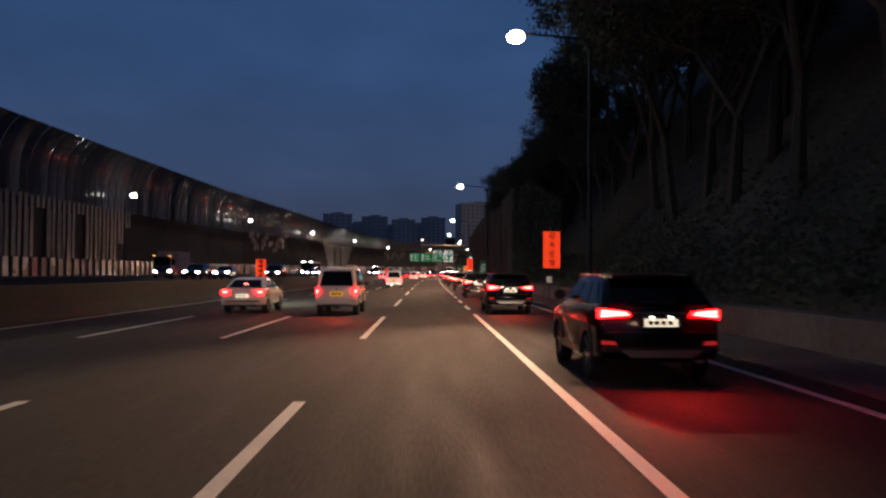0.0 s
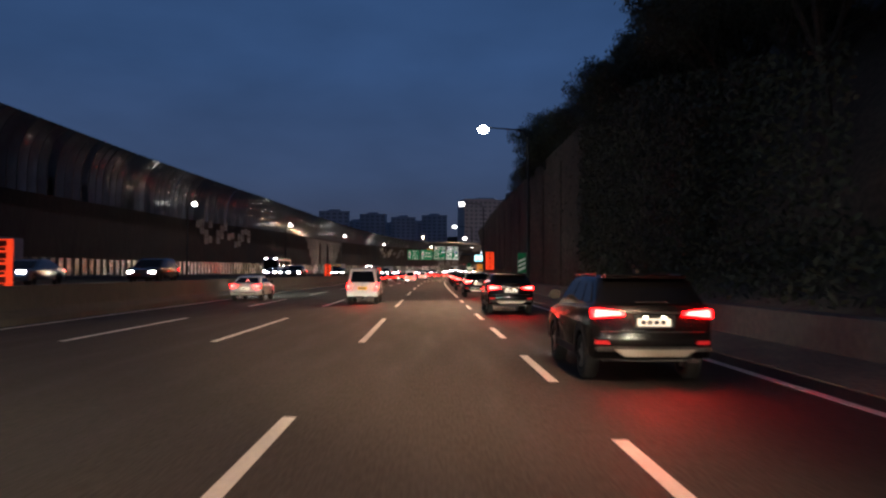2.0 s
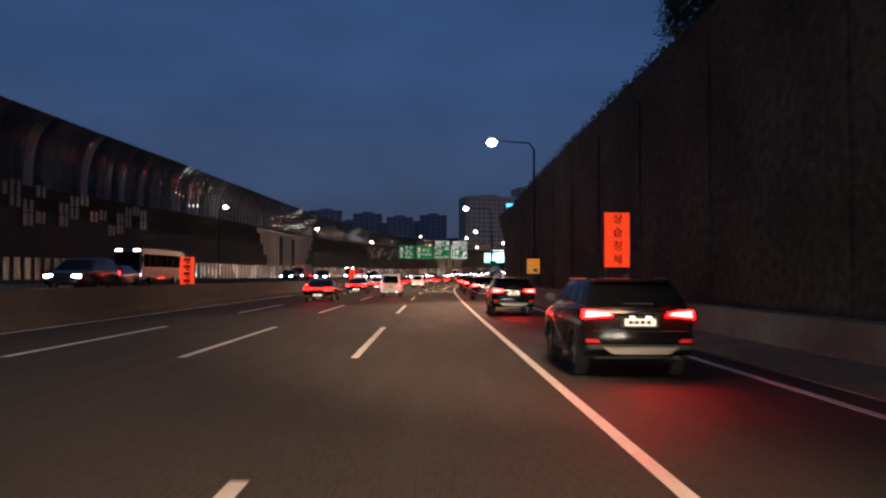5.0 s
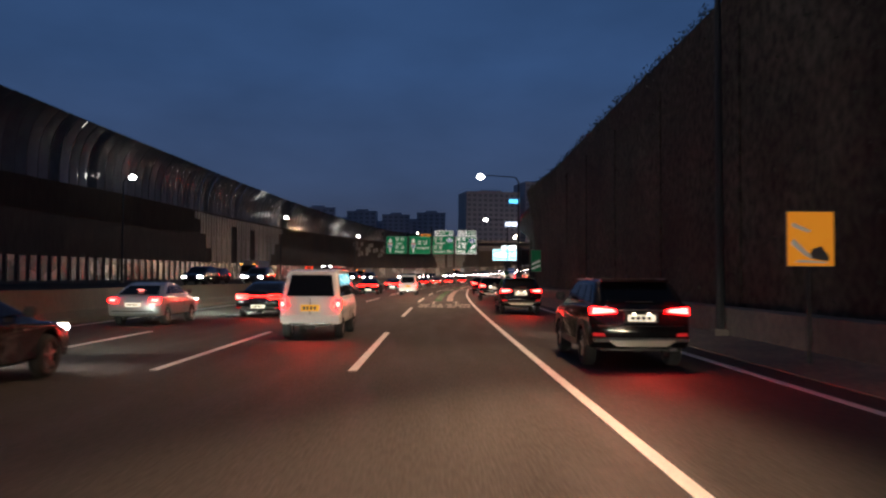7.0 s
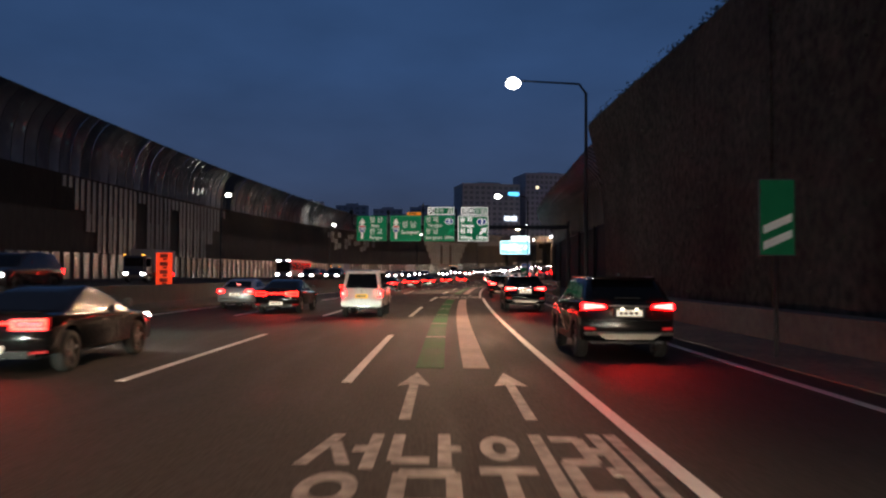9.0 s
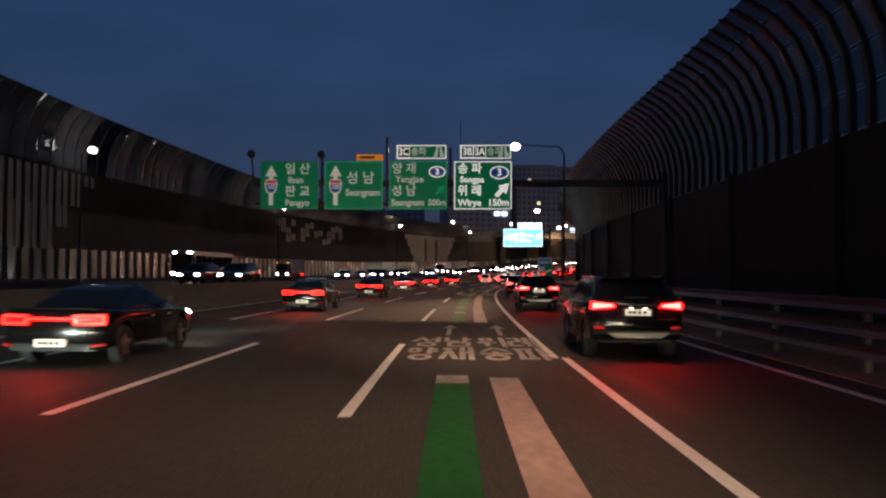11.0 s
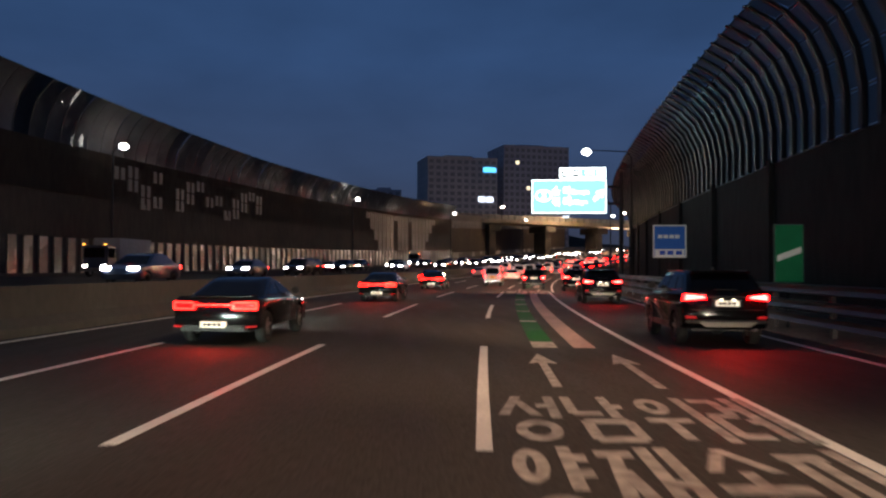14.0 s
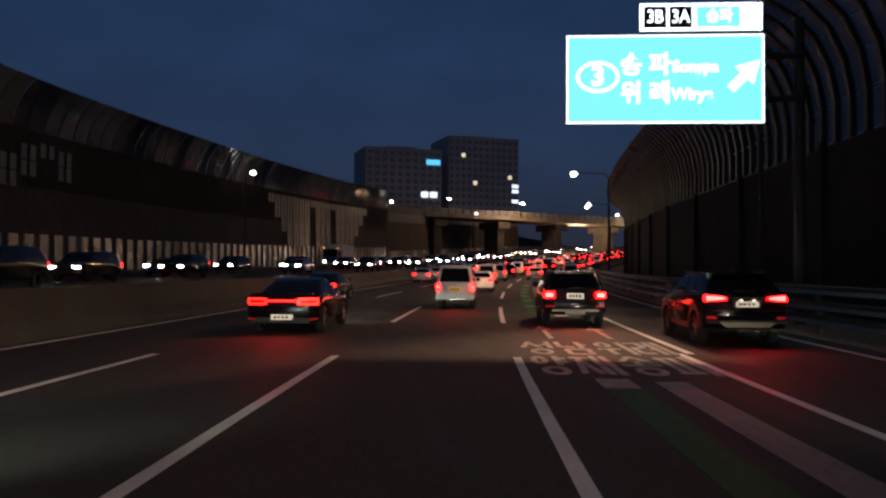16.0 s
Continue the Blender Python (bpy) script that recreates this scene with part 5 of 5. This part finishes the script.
def suv_grey(lite=False):
    t = [("tail_light", [(0.62, 0.88), (0.93, 0.88), (0.93, 1.06), (0.62, 1.06)], "tail", 0.0), ("tail_light_core", [(0.66, 0.91), (0.88, 0.91), (0.88, 1.02), (0.66, 1.02)], "tail_core", -0.012),
         ("reflector", [(0.62, 0.60), (0.90, 0.60), (0.90, 0.65), (0.62, 0.65)], "tail_dim", -0.005)]
    trim = [("bumper_strip", (-0.72, 0.72, -0.035, 0.1, 0.46, 0.53), "skid", 0.02), ("skid_plate", (-0.3, 0.3, -0.03, 0.1, 0.38, 0.45), "skid", 0.015),
            ("roof_rail", (-0.70, -0.66, 0.9, 2.7, 1.69, 1.735), "plastic", 0.012), ("roof_rail", (0.66, 0.70, 0.9, 2.7, 1.69, 1.735), "plastic", 0.012),
            ("spoiler", (-0.64, 0.64, 0.46, 0.75, 1.635, 1.685), "car_grey", 0.02), ("wiper", (-0.25, 0.25, 0.14, 0.17, 1.16, 1.18), "plastic", 0.005), ("badge", (-0.12, 0.12, -0.01, 0.05, 0.67, 0.70), "chrome", 0.008)]
    return vehicle("suv", "dark grey sport utility vehicle with square lit tail lamps", "car", M["car_grey"], 4.7, 0.94, [(y * 0.98, z) for y, z in SUV_BODY], SUV_CABIN, (0.96, 3.68), 0.37, t, (0.0, 0.94, 0.5, 0.16, 0.04), trim=trim, roof_share=0.86, lite=lite, cladding=True)


def van_white(lite=False):
    body = [(0.10, 0.42), (0.0, 0.5), (0.0, 0.72), (0.03, 0.95), (0.05, 1.12), (1.5, 1.14), (3.6, 1.14), (4.0, 1.0), (4.25, 0.85), (4.3, 0.55), (4.2, 0.42)]
    cabin = [(0.06, 1.10), (0.34, 1.84), (3.0, 1.84), (3.78, 1.12)]
    t = [("tail_light", [(0.68, 0.86), (0.82, 0.86), (0.82, 1.10), (0.70, 1.10)], "tail", 0.0), ("tail_light_core", [(0.71, 0.9), (0.79, 0.9), (0.79, 1.02), (0.71, 1.02)], "tail_core", -0.012)]
    trim = [("bumper", (-0.80, 0.80, -0.06, 0.14, 0.46, 0.66), "car_white", 0.03), ("step", (-0.55, 0.55, -0.07, 0.1, 0.42, 0.46), "chrome", 0.01), ("tow_hook", (-0.12, 0.12, 0.05, 0.3, 0.28, 0.4), "plastic", 0.02),
            ("door_seam", (-0.008, 0.008, -0.004, 0.05, 0.68, 1.12), "plastic", 0.0), ("gutter", (-0.70, -0.67, 0.4, 3.0, 1.86, 1.89), "car_white", 0.008), ("gutter", (0.67, 0.70, 0.4, 3.0, 1.86, 1.89), "car_white", 0.008)]
    return vehicle("van", "white passenger van with yellow number plate", "van", M["car_white"], 4.3, 0.83, body, cabin, (0.75, 3.35), 0.30, t, (0.0, 0.86, 0.5, 0.17, 0.0), roof_share=0.86, trim=trim, plan=0.08, plate_mat="plate_yellow", lite=lite)


def coupe_black(lite=False):
    body = [(0.16, 0.34), (0.04, 0.42), (0.0, 0.6), (0.05, 0.84), (0.10, 1.0), (0.16, 1.05), (0.9, 1.04), (3.4, 0.99), (4.3, 0.93), (4.85, 0.82), (5.02, 0.62), (5.0, 0.42), (4.9, 0.3)]
    cabin = [(0.75, 1.02), (1.75, 1.40), (2.75, 1.40), (3.75, 0.98)]
    t = [("tail_lens", [(0.38, 0.765), (0.94, 0.765), (0.94, 0.975), (0.38, 0.965)], "tail_dim", 0.012),
         ("tail_light", [(0.44, 0.785), (0.93, 0.785), (0.93, 0.818), (0.47, 0.818)], "tail_strip", 0.0), ("tail_light", [(0.46, 0.918), (0.93, 0.922), (0.92, 0.955), (0.43, 0.950)], "tail_strip", 0.004),
         ("tail_light", [(0.40, 0.83), (0.435, 0.80), (0.47, 0.83), (0.45, 0.93)], "tail_strip", 0.002), ("tail_light", [(0.895, 0.82), (0.935, 0.82), (0.935, 0.92), (0.895, 0.92)], "tail_strip", 0.002),
         ("tail_bar", [(0.0, 0.868), (0.42, 0.868), (0.42, 0.902), (0.0, 0.902)], "tail_strip", 0.006), ("reflector", [(0.62, 0.38), (0.92, 0.40), (0.92, 0.435), (0.62, 0.415)], "tail_dim", -0.005)]
    trim = [("spoiler", (-0.8, 0.8, 0.08, 0.26, 1.05, 1.08), "car_black", 0.012), ("diffuser", (-0.7, 0.7, -0.01, 0.25, 0.32, 0.44), "plastic", 0.02), ("exhaust", (-0.72, -0.55, -0.03, 0.2, 0.33, 0.40), "rail", 0.02), ("exhaust", (0.55, 0.72, -0.03, 0.2, 0.33, 0.40), "rail", 0.02)]
    return vehicle("saloon_car", "black low saloon with a full-width red tail lamp", "car", M["car_black"], 5.02, 0.95, body, cabin, (1.02, 4.07), 0.36, t, (0.0, 0.46, 0.55, 0.13, -0.01), roof_share=0.76, trim=trim, lite=lite)


def saloon(paint, label, lite=False):
    body = [(0.14, 0.34), (0.03, 0.42), (0.0, 0.6), (0.03, 0.85), (0.08, 1.0), (0.75, 1.03), (3.2, 0.97), (4.1, 0.9), (4.5, 0.78), (4.6, 0.55), (4.5, 0.32)]
    cabin = [(0.45, 1.01), (1.25, 1.40), (2.6, 1.40), (3.5, 0.96)]
    t = [("tail_light", [(0.55, 0.80), (0.88, 0.80), (0.88, 0.95), (0.58, 0.94)], "tail", 0.0), ("tail_light_core", [(0.62, 0.84), (0.82, 0.84), (0.82, 0.91), (0.62, 0.91)], "tail_core", -0.012)]
    trim = [("brake_light", (-0.09, 0.09, 0.7, 0.78, 1.2, 1.22), "tail_core", 0.0), ("bumper_strip", (-0.7, 0.7, -0.02, 0.1, 0.48, 0.52), "plastic", 0.01), ("exhaust", (0.4, 0.55, -0.01, 0.2, 0.33, 0.38), "chrome", 0.015)]
    return vehicle("saloon_car", label, "car", M[paint], 4.6, 0.90, body, cabin, (0.95, 3.65), 0.32, t, (0.0, 0.72, 0.5, 0.12, -0.005), roof_share=0.78, trim=trim, lite=lite)


def lorry():
    root = thing("lorry", "covered goods lorry with pale box body", "lorry", "traffic")
    part("box_body", boxes((-1.15, 1.15, 0.0, 5.2, 1.0, 3.2), bevel=0.04), M["cloth"], root)
    for x in (-0.55, 0.55):
        part("rear_door", boxes((x - 0.53, x + 0.53, -0.03, 0.0, 1.06, 3.12), bevel=0.01), M["cloth"], root)
    part("chassis", boxes((-0.45, 0.45, 0.1, 6.6, 0.55, 0.98)), M["plastic"], root)
    part("cab", boxes((-1.05, 1.05, 5.35, 7.0, 0.6, 2.55), bevel=0.14), M["car_blue"], root)
    window("windscreen", [(0.9, 7.005, 1.55), (-0.9, 7.005, 1.55), (-0.88, 7.005, 2.35), (0.88, 7.005, 2.35)], root)
    for s in (-1, 1):
        q = [(s * 1.052, 5.75, 1.55), (s * 1.052, 6.75, 1.55), (s * 1.052, 6.75, 2.3), (s * 1.052, 5.75, 2.3)]
        window("side_window", q if s > 0 else q[::-1], root)
        part("headlight", boxes((s * 0.8 - 0.17, s * 0.8 + 0.17, 6.9, 7.03, 0.78, 0.95), bevel=0.02), M["head"], root, "lit white headlight")
        part("tail_light", boxes((s * 0.9 - 0.14, s * 0.9 + 0.14, -0.05, 0.06, 0.75, 0.9), bevel=0.02), M["tail"], root)
        part("marker_light", boxes((s * 0.9 - 0.1, s * 0.9 + 0.1, 6.98, 7.02, 2.6, 2.66)), M["amber"], root)
        for y in (1.2, 2.3, 6.1):
            wheel(root, s * 0.95, y, 0.45, 0.3)
    part("bumper", boxes((-1.1, 1.1, 6.9, 7.1, 0.45, 0.74), bevel=0.03), M["skid"], root)
    part("guard", boxes((-1.1, 1.1, 0.0, 0.1, 0.5, 0.62), bevel=0.01), M["steel"], root)
    return root


def coach():
    root = thing("coach", "dark blue-green coach with lit front lamps", "bus", "traffic")
    part("body", boxes((-1.24, 1.24, 0.0, 11.6, 0.5, 3.25), bevel=0.16), M["car_blue"], root)
    window("windscreen", [(1.1, 11.605, 1.3), (-1.1, 11.605, 1.3), (-1.08, 11.605, 2.85), (1.08, 11.605, 2.85)], root)
    window("rear_window", [(-1.0, -0.005, 1.9), (1.0, -0.005, 1.9), (1.0, -0.005, 2.8), (-1.0, -0.005, 2.8)], root)
    for s in (-1, 1):
        for i in range(7):
            y = 0.6 + i * 1.5
            q = [(s * 1.242, y, 1.6), (s * 1.242, y + 1.4, 1.6), (s * 1.242, y + 1.4, 2.75), (s * 1.242, y, 2.75)]
            window("side_window", q if s > 0 else q[::-1], root)
        part("headlight", boxes((s * 0.95 - 0.2, s * 0.95 + 0.2, 11.5, 11.63, 0.8, 1.0), bevel=0.02), M["head"], root, "lit white headlight")
        part("marker_light", boxes((s * 0.8 - 0.25, s * 0.8 + 0.25, 11.45, 11.62, 3.0, 3.1), bevel=0.01), M["head"], root, "lit white marker light")
        part("tail_light", boxes((s * 1.0 - 0.12, s * 1.0 + 0.12, -0.03, 0.06, 0.8, 1.2), bevel=0.02), M["tail"], root)
        part("mirror", boxes((s * 1.38 - 0.1, s * 1.38 + 0.1, 11.5, 11.7, 2.0, 2.5), bevel=0.03), M["plastic"], root)
        for y in (2.6, 9.0):
            wheel(root, s * 1.08, y, 0.5, 0.3)
    return root


def beam(car, length, watts=4500.0, tint=(1.0, 0.80, 0.60)):
    """The light that a car's headlamps throw on the road ahead."""
    la = bpy.data.lights.new("headlight_beam", "SPOT")
    la.energy, la.color, la.spot_size, la.spot_blend, la.shadow_soft_size = watts, tint, radians(64), 0.9, 0.08
    ob = new("headlight_beam", la)
    ob.parent = car
    ob.matrix_basis = Matrix.Translation((0, length + 0.1, 0.75)) @ Matrix.Rotation(radians(84), 4, "X") @ Matrix.Diagonal((1.0, 0.3, 1.0, 1.0))
    return ob


def tail_glow(car, watts=240.0):
    """The red light that a car's tail lamps throw on the road behind."""
    la = bpy.data.lights.new("tail_light_glow", "SPOT")
    la.energy, la.color, la.spot_size, la.spot_blend, la.shadow_soft_size = watts, (1.0, 0.03, 0.02), radians(130), 1.0, 0.4
    ob = new("tail_light_glow", la)
    ob.parent = car
    ob.matrix_basis = Matrix.Translation((0, -0.12, 1.0)) @ Matrix.Rotation(radians(-68), 4, "X")
    return ob


def put(car, s, o, back=False, turn=0.0):
    return copy_thing(car, place(s, o, OPP if back else 0.0, (180 if back else 0) + turn))


SUV, GREY, VAN, COUPE = suv_black(), suv_grey(), van_white(), coupe_black()
SILVER, WHITE = saloon("car_silver", "silver saloon car with lit tail lamps"), saloon("car_white", "white saloon car with lit tail lamps")
LORRY, COACH = lorry(), coach()
lit, lit_left = [], []
# a slow file in the exit lane
SUV.matrix_basis = place(331.6, 3.55)
FILE = [(-9.6, 3.40), (11.3, 3.30), (31.6, 3.26), (52.2, 3.22), (73.8, 3.18), (95.4, 3.25), (117.2, 3.40), (139.2, 3.52), (161.1, 3.56), (182.2, 3.44),
        (203.6, 3.32), (225.6, 3.22), (247.4, 3.24), (268.3, 3.37), (289.3, 3.56), (310.8, 3.56)]
lit += [(SUV, 4.8)] + [(put(SUV, s, o), 4.8) for s, o in FILE]
# the lane beside it, which the camera leaves
GREY.matrix_basis = place(337.5, 0.35)
lit += [(GREY, 4.7)]
# the next lane
VAN.matrix_basis = place(347.0, -3.75)
lit += [(VAN, 4.3)] + [(put(VAN, s, -3.7), 4.3) for s in (9.6, 61.7, 146.0, 198.0)]
# a second file in the third lane
COUPE.matrix_basis = place(333.8, -7.7)
FILE_LEFT = [133.9, 157.3, 179.2, 200.5, 223.5, 245.4, 267.0, 288.5, 311.1]
lit_left += [(COUPE, 5.0)] + [(put(COUPE, s, -7.7), 5.0) for s in FILE_LEFT]
put(COUPE, 352, -10.9)
# the fourth lane
WHITE.matrix_basis = place(11.0, -7.7)
SILVER.matrix_basis = place(151.5, -10.6)
ahead = [(WHITE, 4.6), (SILVER, 4.6), (put(WHITE, 66, -10.9), 4.6), (put(SILVER, 205, -10.8), 4.6), (put(WHITE, 262, -10.9), 4.6)]
for c, n in lit:
    beam(c, n, 2500.0)
    tail_glow(c)
for c, n in lit_left:
    beam(c, n, 3200.0, (0.84, 1.0, 0.84))
    tail_glow(c)
# overdriven so these beams also stand in for headlights behind the camera
for c, n in ahead:
    beam(c, n, 17000.0, (0.84, 1.0, 0.84))
# traffic climbing ahead
far = [saloon("car_silver", "silver saloon car with lit lamps in far traffic", True), saloon("car_white", "white saloon car with lit lamps in far traffic", True),
       saloon("car_blue", "dark blue saloon car with lit lamps in far traffic", True), suv_black(True), suv_grey(True), van_white(True), coupe_black(True)]
for k, c in enumerate(far):
    c.matrix_basis = place(384 + 19 * k, (-7.3, 0.0)[k % 2])
rng = random.Random(31)
for lane in (-10.9, -7.3, -3.7, -0.1, 3.6):
    s = (366 if lane not in (-7.3, -0.1) else 520) + rng.uniform(0, 10) + (24 if lane == -10.9 else 0)
    while s < 720:
        put(rng.choice(far), s, lane + rng.uniform(-0.3, 0.3))
        s += rng.uniform(9, 17)
# oncoming traffic
LORRY.matrix_basis = place(338, -34.6, OPP, 180)
COACH.matrix_basis = place(164, -27.4, OPP, 180)
put(LORRY, 78, -31, True)
put(LORRY, 246, -30.8, True)
put(COACH, 300, -30.8, True)
put(LORRY, 420, -27, True)
for lane, step in ((-17.6, 66), (-21.2, 60), (-24.6, 52), (-28.0, 60)):
    s = 52 + rng.uniform(0, 25)
    while s < 640:
        if lane != -28.0 or min(abs(s - q) for q in (164, 246, 300, 420, 338, 78)) > 14:
            put(rng.choice(far[2:5]), s, lane + rng.uniform(-0.3, 0.3), True)
        s += step * rng.uniform(0.35, 1.65) * (0.5 if s > 330 else 1.0)


# ---- buildings and the far viaduct ----
def tower(name, label, m, w, d, h, facade, floors, bays, lit, seed, side_bays=4):
    """A slab with rows of windows on the front and one side, a roof edge and a plant room."""
    rng = random.Random(seed)
    root = thing(name, label, "building", "far buildings", m=m)
    part("wall", boxes((-w / 2, w / 2, 0, d, -5, h)), facade, root)
    part("roof_edge", boxes((-w / 2 - 0.3, w / 2 + 0.3, -0.3, 0.4, h, h + 1.0), (-w / 2 - 0.3, -w / 2 + 0.4, 0.4, d, h, h + 1.0), (w / 2 - 0.4, w / 2 + 0.3, 0.4, d, h, h + 1.0)), facade, root)
    part("plant_room", boxes((-w * 0.2, w * 0.2, d * 0.3, d * 0.7, h, h + 3.2)), facade, root)
    fh, bw = h / floors, w / bays
    pane = mesh_from(boxes((-bw * 0.3, bw * 0.3, -0.06, 0.2, -fh * 0.28, fh * 0.28)), "window", M["pane_dark"])
    glow = mesh_from(boxes((-bw * 0.3, bw * 0.3, -0.06, 0.2, -fh * 0.28, fh * 0.28)), "window", M["pane_lit"])
    for f in range(floors):
        for b in range(bays):
            piece("window", glow if rng.random() < lit else pane, root, Matrix.Translation((-w / 2 + (b + 0.5) * bw, 0, (f + 0.5) * fh)))
        for b in range(side_bays):
            piece("window", glow if rng.random() < lit * 0.5 else pane, root,
                  Matrix.Translation((-w / 2, (b + 0.5) * d / side_bays, (f + 0.5) * fh)) @ Matrix.Rotation(radians(-90), 4, "Z"))
    return root


def facing(x, y, z=0.0, turn=0.0):
    return Matrix.Translation((x, y, rise(y) + z)) @ Matrix.Rotation(radians(turn), 4, "Z")


a = tower("office_tower", "pale office building with rows of dark windows", facing(54, 752, 0, 10), 44, 30, 54, M["tower_pale"], 14, 10, 0.0, 1)
b = tower("office_tower", "dark office tower with a few lit windows", facing(103, 770, 0, 10), 44, 34, 64, M["tower"], 16, 12, 0.02, 2)
s1 = part("roof_sign", boxes((13, 21, -0.5, -0.1, 46.5, 49.2)), M["tower_sign"], a, "lit blue roof sign")
part("lit_panel", boxes((10, 14, -0.5, -0.1, 28, 31)), M["tower_sign_white"], a)
part("lit_panel", boxes((15.2, 19.2, -0.5, -0.1, 28, 31)), M["tower_sign_white"], a)
for z in (36, 33, 27, 19, 16):
    part("lit_panel", boxes((18, 21.8, -0.4, -0.1, z, z + 1.8)), M["tower_sign_white"], b)
for i, (x, y, w, h, t) in enumerate(((-150, 900, 30, 44, 8), (-108, 920, 34, 52, 4), (-66, 940, 30, 50, -4), (-30, 930, 28, 46, 2), (6, 960, 30, 50, 0), (-200, 930, 34, 50, 12), (-130, 985, 40, 40, 6), (-88, 990, 36, 44, 2), (-48, 1000, 40, 41, 0), (-12, 990, 34, 43, 0))):
    tower("apartment_block", "grey apartment block in the dusk beyond the motorway", facing(x, y, 0, t), w, 14, h, M["tower"], 12, 5, 0.02, 20 + i, 0)


def far_viaduct():
    """An elevated road with a bent noise wall that crosses beyond the bend."""
    root = tagged(new("far_viaduct"), "far viaduct with piers and a ribbed noise wall", "viaduct", kind="structure")
    a, b = Vector((-10, 540)), Vector((210, 640))
    d = (b - a).normalized()
    ang = math.atan2(d.y, d.x)
    length = (b - a).length
    m = Matrix.Translation((a.x, a.y, rise(560))) @ Matrix.Rotation(ang, 4, "Z")
    part("deck", boxes((0, length, 0, 14, 12.6, 14.0)), M["concrete_dark"], root).matrix_basis = m
    part("noise_wall", boxes((0, length, -0.2, 0.1, 14.0, 15.7)), M["panel_top"], root).matrix_basis = m
    rib = mesh_from(boxes((-0.1, 0.1, -0.4, -0.2, 14.0, 15.8)), "rib", M["rib"])
    for i in range(int(length / 3)):
        piece("rib", rib, root, m @ Matrix.Translation((i * 3.0, 0, 0)))
    for i in range(9):
        x = 12 + i * 26
        part("pier", boxes((x - 1.5, x + 1.5, 3, 11, -4, 9.7), (x - 2.6, x + 2.6, 1, 13, 9.7, 12.2), bevel=0.2), M["concrete"], root).matrix_basis = m
    lampm = mesh_from(boxes((-0.5, 0.5, -1.1, -0.6, 18.4, 18.75)), "lamp", M["lamp_glow_warm"])
    pole = mesh_from(boxes((-0.08, 0.08, -0.5, -0.3, 14, 18.6)), "lamp_pole", M["steel_dark"])
    for i in range(8):
        piece("lamp", lampm, root, m @ Matrix.Translation((6 + i * 30, 0, 0)))
        piece("lamp_pole", pole, root, m @ Matrix.Translation((6 + i * 30, 0, 0)))


far_viaduct()
for _x, _y, _z in ((20, 545, 18.2), (75, 570, 18.2), (130, 596, 18.2), (48, 572, 11.0), (104, 598, 11.0)):
    _la = bpy.data.lights.new("viaduct_lamp_light", "POINT")
    _la.energy, _la.color, _la.shadow_soft_size = 20000, (1.0, 0.62, 0.36), 0.5
    new("viaduct_lamp_light", _la).location = (_x, _y, rise(560) + _z)


def second_wall():
    """A further noise wall that starts behind the end of the first."""
    root = tagged(new("wall_far"), "farther noise wall with pale slats below and dark panels", "noise wall", kind="structure")
    o = -58.0
    part("panelling", ribbon([(o - 0.3, -0.3), (o - 0.3, 11.5), (o, 11.5), (o, -0.3)], 478, 640, 8), M["panel_dark"], root)
    part("slats", ribbon([(o, 0.6), (o, 3.0), (o + 0.1, 3.0), (o + 0.1, 0.6)], 478, 640, 8), M["slat"], root)
    part("top_panel", ribbon([(o, 11.5), (o + 0.2, 14), (o + 1.2, 16.0), (o + 1.3, 16.0), (o + 0.3, 14), (o + 0.1, 11.5)], 478, 640, 8), M["panel_top"], root)
    rib = mesh_from(boxes((0, 0.25, -0.1, 0.1, 11.5, 14.5)), "rib", M["rib"])
    for i in range(54):
        piece("rib", rib, root, place(479 + i * 3, o))


second_wall()


def ridge():
    """Wooded hills on the skyline."""
    bm = bmesh.new()
    rng = random.Random(6)
    n = 160
    front, top, back = [], [], []
    for i in range(n):
        x = -900 + i * 12.0
        h = 26 + 16 * math.sin(i * 0.09 + 1.0) + 7 * math.sin(i * 0.31) + rng.uniform(-2.5, 2.5)
        h *= 1.0 if x < -60 else max(0.35, 1 - (x + 60) / 500)
        front.append(bm.verts.new((x, 1000, 0)))
        top.append(bm.verts.new((x, 1060 + rng.uniform(-10, 10), rise(1000) + h)))
        back.append(bm.verts.new((x, 1400, rise(1000) + h * 0.7)))
    for i in range(n - 1):
        bm.faces.new((front[i], front[i + 1], top[i + 1], top[i]))
        bm.faces.new((top[i], top[i + 1], back[i + 1], back[i]))
    tagged(new("backdrop", mesh_from(bm, "backdrop", M["ridge"])), "dark wooded ridge on the skyline", "hill", kind="structure")


ridge()
